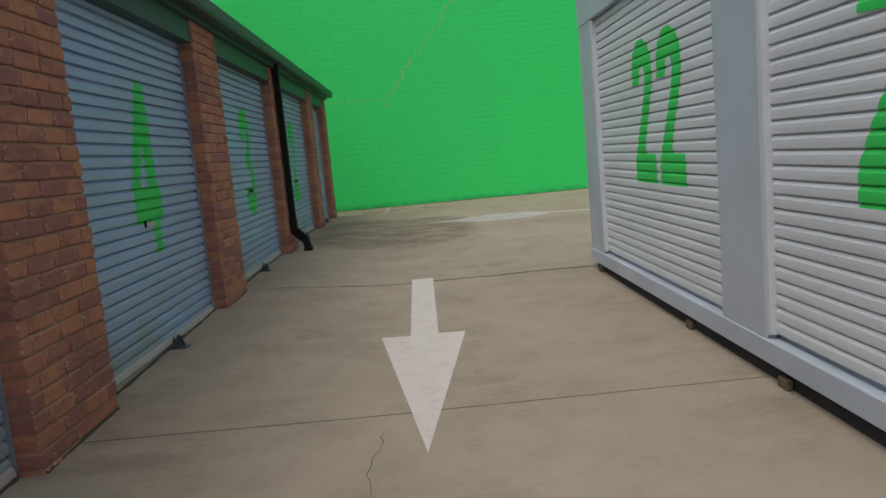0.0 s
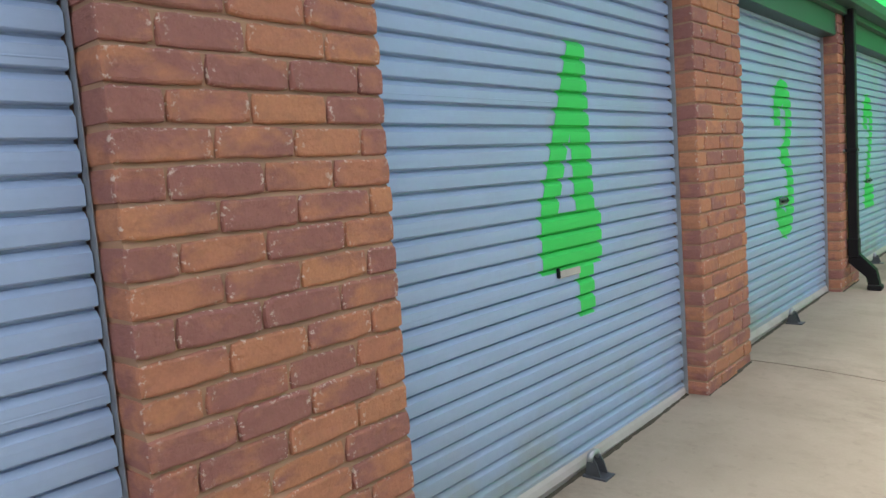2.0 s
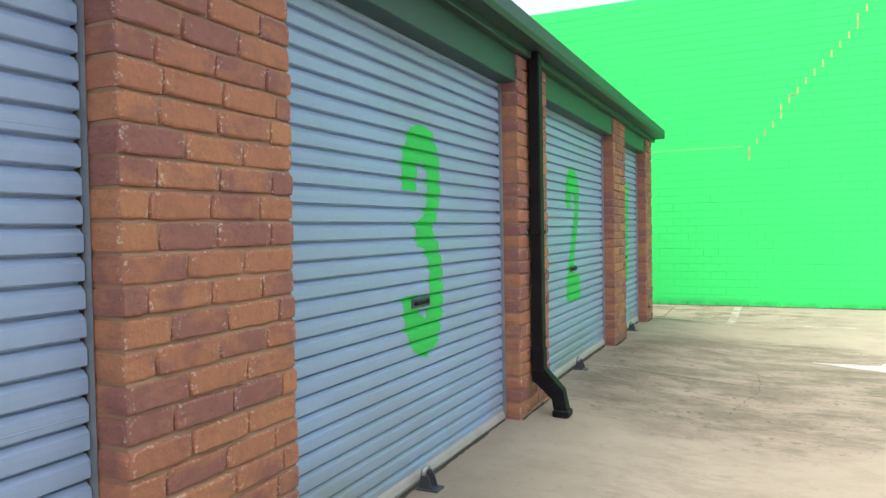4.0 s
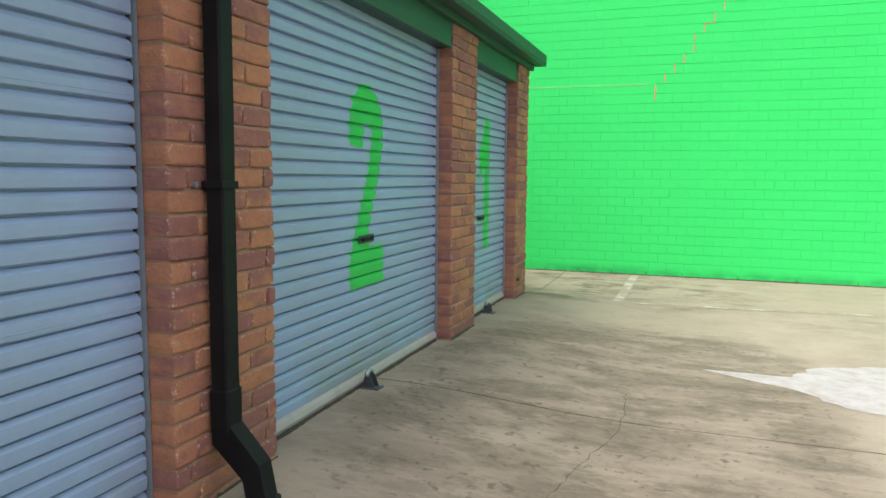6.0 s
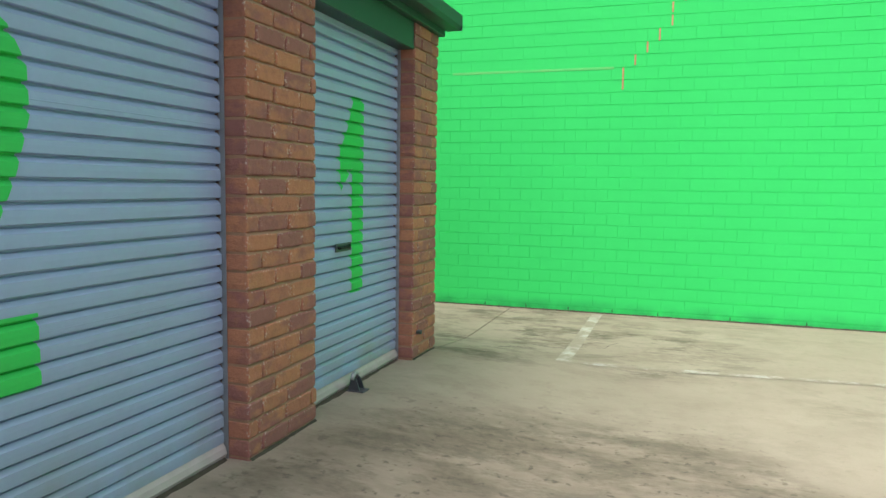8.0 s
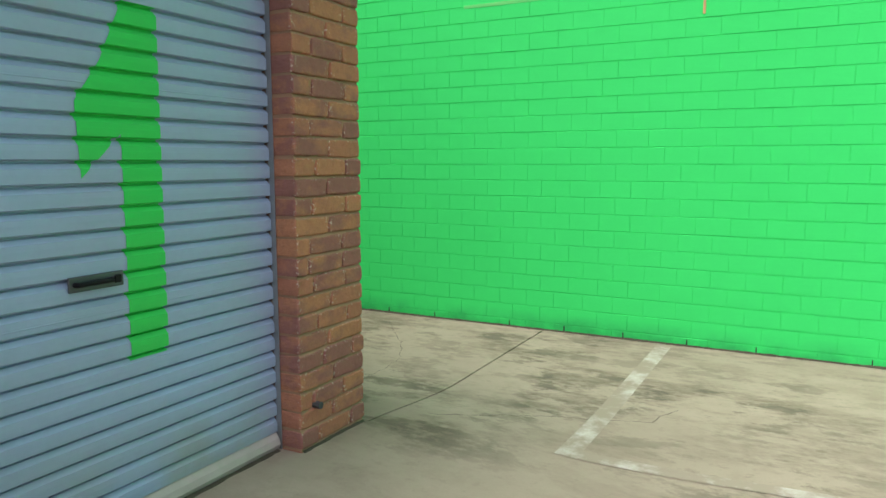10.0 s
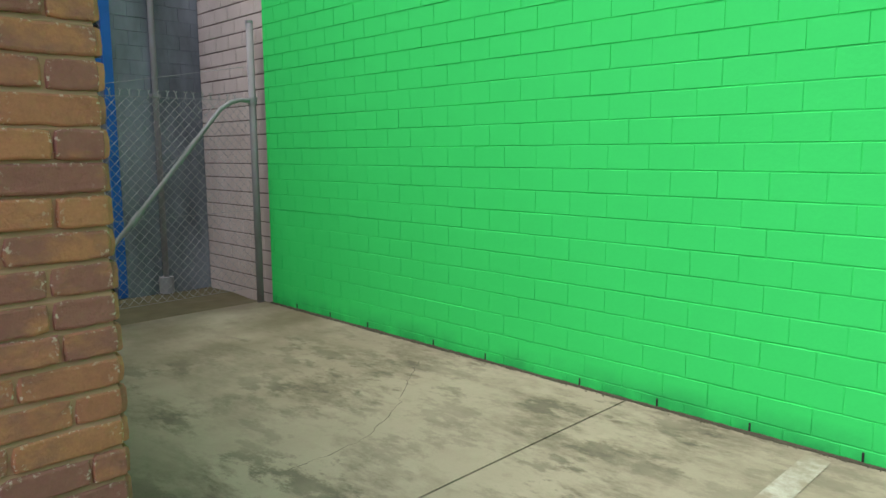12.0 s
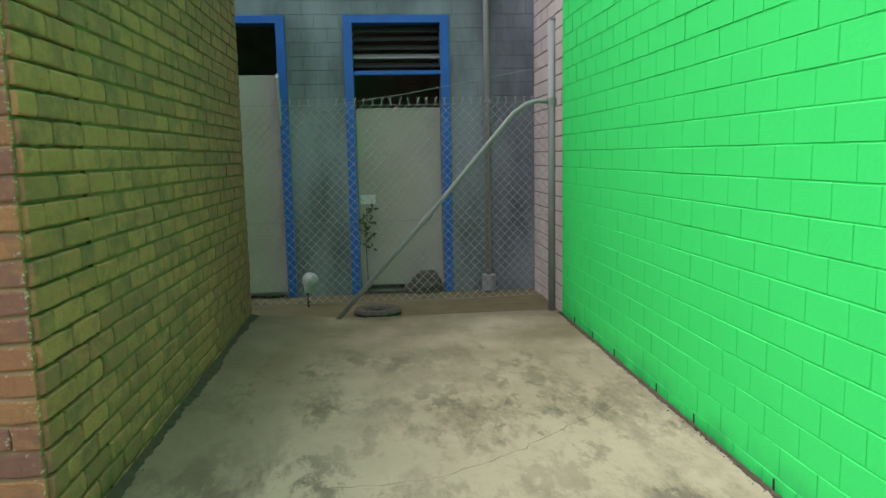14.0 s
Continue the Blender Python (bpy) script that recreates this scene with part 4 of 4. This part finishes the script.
box(GREY_X - 2.5, GREY_X - 0.2, 13.4, 13.5, -0.03, 3.2, 0, room)
box(GREY_X - 2.5, GREY_X - 0.2, 18.8, 18.9, -0.03, 3.1, 0, room)
box(GREY_X - 2.5, GREY_X - 0.2, 13.5, 18.8, -0.028, 0.0, 0, room)
tagged(link("wall_room", room, ROOM), "dark room behind the doorways", "wall", kind="structure")


def doorway(y0, y1, tag_no, board_top, board_lo):
    f = base_empty("door_%d" % tag_no, GREY_X, (y0 + y1) / 2, 0, label="bright blue painted steel door frame with louvres over a grimy white board", category="door", kind="structure")
    w = 0.088
    obs = [link("jamb", box(GREY_X - 0.12, GREY_X + 0.03, y0 - w, y0 - 0.001, 0.0, 2.69, 0.004), BLUE),
           link("jamb", box(GREY_X - 0.12, GREY_X + 0.03, y1 + 0.001, y1 + w, 0.0, 2.69, 0.004), BLUE),
           link("head", box(GREY_X - 0.12, GREY_X + 0.031, y0 - w - 0.001, y1 + w + 0.001, 2.68, 2.755, 0.004), BLUE)]
    if tag_no == 2:
        obs.append(link("transom", box(GREY_X - 0.1, GREY_X + 0.015, y0, y1, 2.185, 2.225, 0.003), BLUE))
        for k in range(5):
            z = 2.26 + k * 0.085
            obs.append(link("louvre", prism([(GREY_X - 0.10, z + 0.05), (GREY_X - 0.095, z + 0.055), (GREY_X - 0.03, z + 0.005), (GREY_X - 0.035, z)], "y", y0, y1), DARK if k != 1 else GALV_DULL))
    obs.append(link("board", box(GREY_X - 0.165, GREY_X - 0.125, y0 + 0.002, y1 - 0.002, board_lo, board_top, 0.004), BOARD))
    adopt(f, *obs)
    return f


doorway(*HOLES[1], 2, 1.87, 0.06)
doorway(*HOLES[0], 1, 2.21, 0.02)
sign = link("notice", box(GREY_X - 0.1248, GREY_X - 0.116, 16.475, 16.63, 0.905, 1.0), WHITE)
tagged(sign, "small blank white notice fixed on the grimy board", "notice")
bar = link("grab_bar", tube([(GREY_X + 0.035, 15.72, 2.2), (GREY_X + 0.06, 15.72, 2.16), (GREY_X + 0.06, 15.73, 1.75), (GREY_X + 0.035, 15.73, 1.71)], 0.016, 8), GALV)
tagged(bar, "galvanised pull bar on a blue door frame", "handle")
cond = base_empty("conduit", GREY_X + 0.05, 17.77, 0, label="grey vertical pipe fixed on the blue-grey wall", category="pipe")
adopt(cond, link("pipe", tube([(GREY_X + 0.05, 17.77, -0.02), (GREY_X + 0.05, 17.77, 5.5)], 0.028, 12), GALV_DULL, smooth=True),
      link("clip", box(GREY_X, GREY_X + 0.085, 17.73, 17.81, 1.9, 1.93, 0.003), GALV_DULL), link("collar", tube([(GREY_X + 0.05, 17.77, 0.0), (GREY_X + 0.05, 17.77, 0.16)], 0.07, 12), GALV_DULL))
# weeds behind the board edge
weed = bmesh.new()
rw = random.Random(3)
for k in range(46):
    p = Vector((GREY_X - 0.10 + rw.uniform(-0.012, 0.05), 16.53 + rw.gauss(0, 0.05), rw.uniform(0.45, 0.88)))
    d = Vector((rw.uniform(-.2, .6), rw.uniform(-1, 1), rw.uniform(-.4, .9))).normalized() * rw.uniform(0.04, 0.09)
    s = d.cross(Vector((1, 0, 0.3))).normalized() * 0.014
    weed.faces.new([weed.verts.new(q) for q in (p, p + d * 0.5 + s, p + d, p + d * 0.5 - s)])
tube([(GREY_X - 0.1, 16.53, 0.0), (GREY_X - 0.095, 16.52, 0.5), (GREY_X - 0.09, 16.54, 0.88)], 0.005, 5, weed)
tagged(link("weed", weed, LEAF), "straggling dry green weed growing before the board", "plant")
heap = bmesh.new()
bmesh.ops.create_icosphere(heap, subdivisions=3, radius=1)
for v in heap.verts:
    n = 1 + 0.3 * noise.noise(v.co * 2.3)
    v.co = Vector((GREY_X - 0.02 + v.co.x * 0.10 * n, 17.10 + v.co.y * 0.20 * n, max(-0.01, 0.0 + v.co.z * (0.20 + 0.07 * v.co.y) * n)))
tagged(link("debris_mound", heap, DUSTY_RUBBER), "low heap of dark wet leaf litter at a doorway", "debris")
ln = base_empty("yard_light", -6.3, 15.93, 0.0, label="tapered grey spot lamp head on a short stake", category="lamp")
head = bmesh.new()
prev = None
tip, aim = Vector((-6.3, 16.0, 0.275)), Vector((0.35, -0.25, -1.0)).normalized()
side_u = aim.orthogonal().normalized()
side_w = aim.cross(side_u)
for along, rad in ((-0.03, 0.03), (-0.015, 0.058), (0.02, 0.075), (0.06, 0.070), (0.10, 0.048), (0.13, 0.034), (0.16, 0.030)):
    cur = [head.verts.new(tip + aim * along + rad * (math.cos(k * math.tau / 16) * side_u + math.sin(k * math.tau / 16) * side_w)) for k in range(16)]
    if prev:
        for k in range(16):
            head.faces.new((prev[k], prev[(k + 1) % 16], cur[(k + 1) % 16], cur[k]))
    else:
        head.faces.new(cur[::-1])
    prev = cur
head.faces.new(prev)
bmesh.ops.recalc_face_normals(head, faces=head.faces)
adopt(ln, link("head", head, LAMP_GREY, smooth=True), link("stake", tube([(-6.27, 15.97, -0.13), (-6.26, 15.965, 0.17)], 0.009, 8), BLACK))
hose = base_empty("rubber_ring", -5.75, 16.62, 0.0, label="flat black rubber ring lying on the damp earth", category="tyre")
ring = bmesh.new()
pr = None
first = None
for k in range(33):
    a = k / 32 * math.tau
    cur = [ring.verts.new((-5.85 + (0.13 + 0.052 * math.cos(q)) * math.cos(a), 16.62 + (0.165 + 0.052 * math.cos(q)) * math.sin(a), 0.014 + (0.030 + 0.008 * (k % 2)) * math.sin(q))) for q in [j / 8 * math.tau for j in range(8)]] if k < 32 else first
    first = first or cur
    if pr:
        for j in range(8):
            ring.faces.new((pr[j], pr[(j + 1) % 8], cur[(j + 1) % 8], cur[j]))
    pr = cur
adopt(hose, link("tread", ring, DUSTY_RUBBER))

# ---- chain-link fence ----
FY0, FY1, FTOP, FBOT = 15.56, 18.15, 1.82, 0.16
fence = base_empty("fence", FENCE_X, 16.9, 0, label="galvanised chain-link fence with a leaning pipe brace", category="fence")


def wire_net():
    verts, faces = [], []
    def wire(p, q, r):
        p, q = Vector(p), Vector(q)
        d = (q - p).normalized()
        u = Vector((1, 0, 0))
        w = d.cross(u)
        n = len(verts)
        for e in (p, q):
            for k in range(3):
                verts.append(tuple(e + r * (math.cos(k * math.tau / 3) * u + math.sin(k * math.tau / 3) * w)))
        for k in range(3):
            faces.append((n + k, n + (k + 1) % 3, n + 3 + (k + 1) % 3, n + 3 + k))
    cell_w, cell_h = 0.075, 0.078
    cols = int((FY1 - FY0) / cell_w)
    rows = int((FTOP - FBOT) / cell_h * 2)
    for i in range(cols):
        for j in range(rows):
            y = FY0 + (i + 0.5 * ((j) % 2)) * cell_w
            z = FBOT + j * cell_h / 2
            sag = 0.012 * math.sin(y * 4) + 0.008 * math.sin(z * 6 + y)
            if y + cell_w < FY1:
                wire((FENCE_X + sag, y, z), (FENCE_X + sag, y + cell_w / 2, z + cell_h / 2), 0.0022)
                wire((FENCE_X + sag + 0.003, y + cell_w, z), (FENCE_X + sag + 0.003, y + cell_w / 2, z + cell_h / 2), 0.0022)
    me = bpy.data.meshes.new("wire_mesh")
    me.from_pydata(verts, [], faces)
    me.materials.append(WIRE)
    return new("wire_mesh", me)


net = wire_net()
barbs = bmesh.new()
y = FY0 + 0.1
while y < FY1 - 0.1:
    lean = 0.006 * math.sin(y * 37)
    tube([(FENCE_X, y - 0.012, FTOP - 0.02), (FENCE_X + 0.004, y + 0.004, FTOP + 0.012), (FENCE_X, y + lean, FTOP + 0.03), (FENCE_X, y - 0.012 + lean, FTOP + 0.052)], 0.0028, 4, barbs)
    tube([(FENCE_X + 0.004, y + 0.012, FTOP - 0.02), (FENCE_X, y - 0.004, FTOP + 0.012), (FENCE_X + 0.004, y + lean, FTOP + 0.03), (FENCE_X, y + 0.013 + lean, FTOP + 0.05)], 0.0028, 4, barbs)
    y += 0.075
fobs = [net, tagged(link("top_selvage", barbs, WIRE), kind="stuff"),
        link("post", tube([(FENCE_X, 18.15, -0.1), (FENCE_X, 18.15, 2.49)], 0.032, 14), GALV_DULL, smooth=True),
        link("post_cap", tube([(FENCE_X, 18.15, 2.485), (FENCE_X, 18.15, 2.505), ], 0.034, 14), GALV_DULL),
        link("brace", tube([(FENCE_X, 18.14, 1.82), (FENCE_X + 0.02, 18.02, 1.825), (FENCE_X + 0.025, 17.93, 1.80), (FENCE_X + 0.03, 17.82, 1.73), (FENCE_X + 0.03, 17.06, 0.86), (FENCE_X + 0.03, 16.24, -0.03)], 0.020, 12), GALV_DULL, smooth=True),
        link("coupling", tube([(FENCE_X + 0.03, 17.10, 0.905), (FENCE_X + 0.03, 17.02, 0.815)], 0.029, 12), GALV_DULL),
        link("clamp", tube([(FENCE_X, 18.15, 1.79), (FENCE_X, 18.15, 1.85)], 0.042, 14), GALV_DULL)]
for z0, z1, ya in ((FTOP, FTOP, FY0), (FTOP - 0.005, FTOP + 0.30, 16.3), (0.85, 0.86, FY0), (FBOT, FBOT, FY0)):
    fobs.append(link("strand", tube([(FENCE_X + 0.003, ya, z0), (FENCE_X + 0.003, 16.9, z0 + (z1 - z0) * 0.3 - 0.01), (FENCE_X + 0.003, 18.15, z1)], 0.002, 5), GALV_DULL))
adopt(fence, *fobs)

# ---- pale continuation of the block wall ----
pale = link("wall_pale", box(GREY_X, GREEN_L - 0.003, GREEN_Y + 0.042, GREEN_Y + 0.3, -0.03, GREEN_TOP), PALE_JOINT)
tagged(pale, "block wall with worn pale pink paint beyond the fence post", "block wall", kind="structure")

# ---- blocks of the walls ----
block_wall(pale, block_meshes(PALE, 70), PALE, GREY_X, GREEN_L - 0.003, GREEN_TOP, (-9, 0), 3.1, gap=0.006, back=0.04)
block_wall(gw, block_meshes(GREEN, 60), GREEN, GREEN_L, GREEN_R, GREEN_TOP, (-5.5, -0.5), 1.95)

# painted blocks of the grey building: thin joints still show through the coat
GB = block_meshes(GREY_WALL, 80)
for c in range(24):
    z0 = -0.02 + c * BLOCK_H
    y = 15.60 - (BLOCK_L / 2 if c % 2 else 0)
    while y < 18.22:
        a, d = max(y, 15.60) + 0.0015, min(y + BLOCK_L, 18.255) - 0.0015
        for lo, hi in HOLES:
            lo, hi = lo - 0.092, hi + 0.092
            if z0 < 2.76:
                if a < lo < d:
                    d = lo
                elif a < hi < d:
                    a = hi
                elif lo <= a and d <= hi:
                    d = a
        if d - a > 0.03:
            ob = new("block", rb.choice(GB))
            ob.parent = grey
            ob.matrix_basis = Matrix.LocRotScale((GREY_X - 0.01 + rb.uniform(0.003, 0.006), (a + d) / 2, z0 + BLOCK_H / 2), Euler((0, 0, radians(90))), (d - a, 0.02, BLOCK_H - 0.004))
        y += BLOCK_L
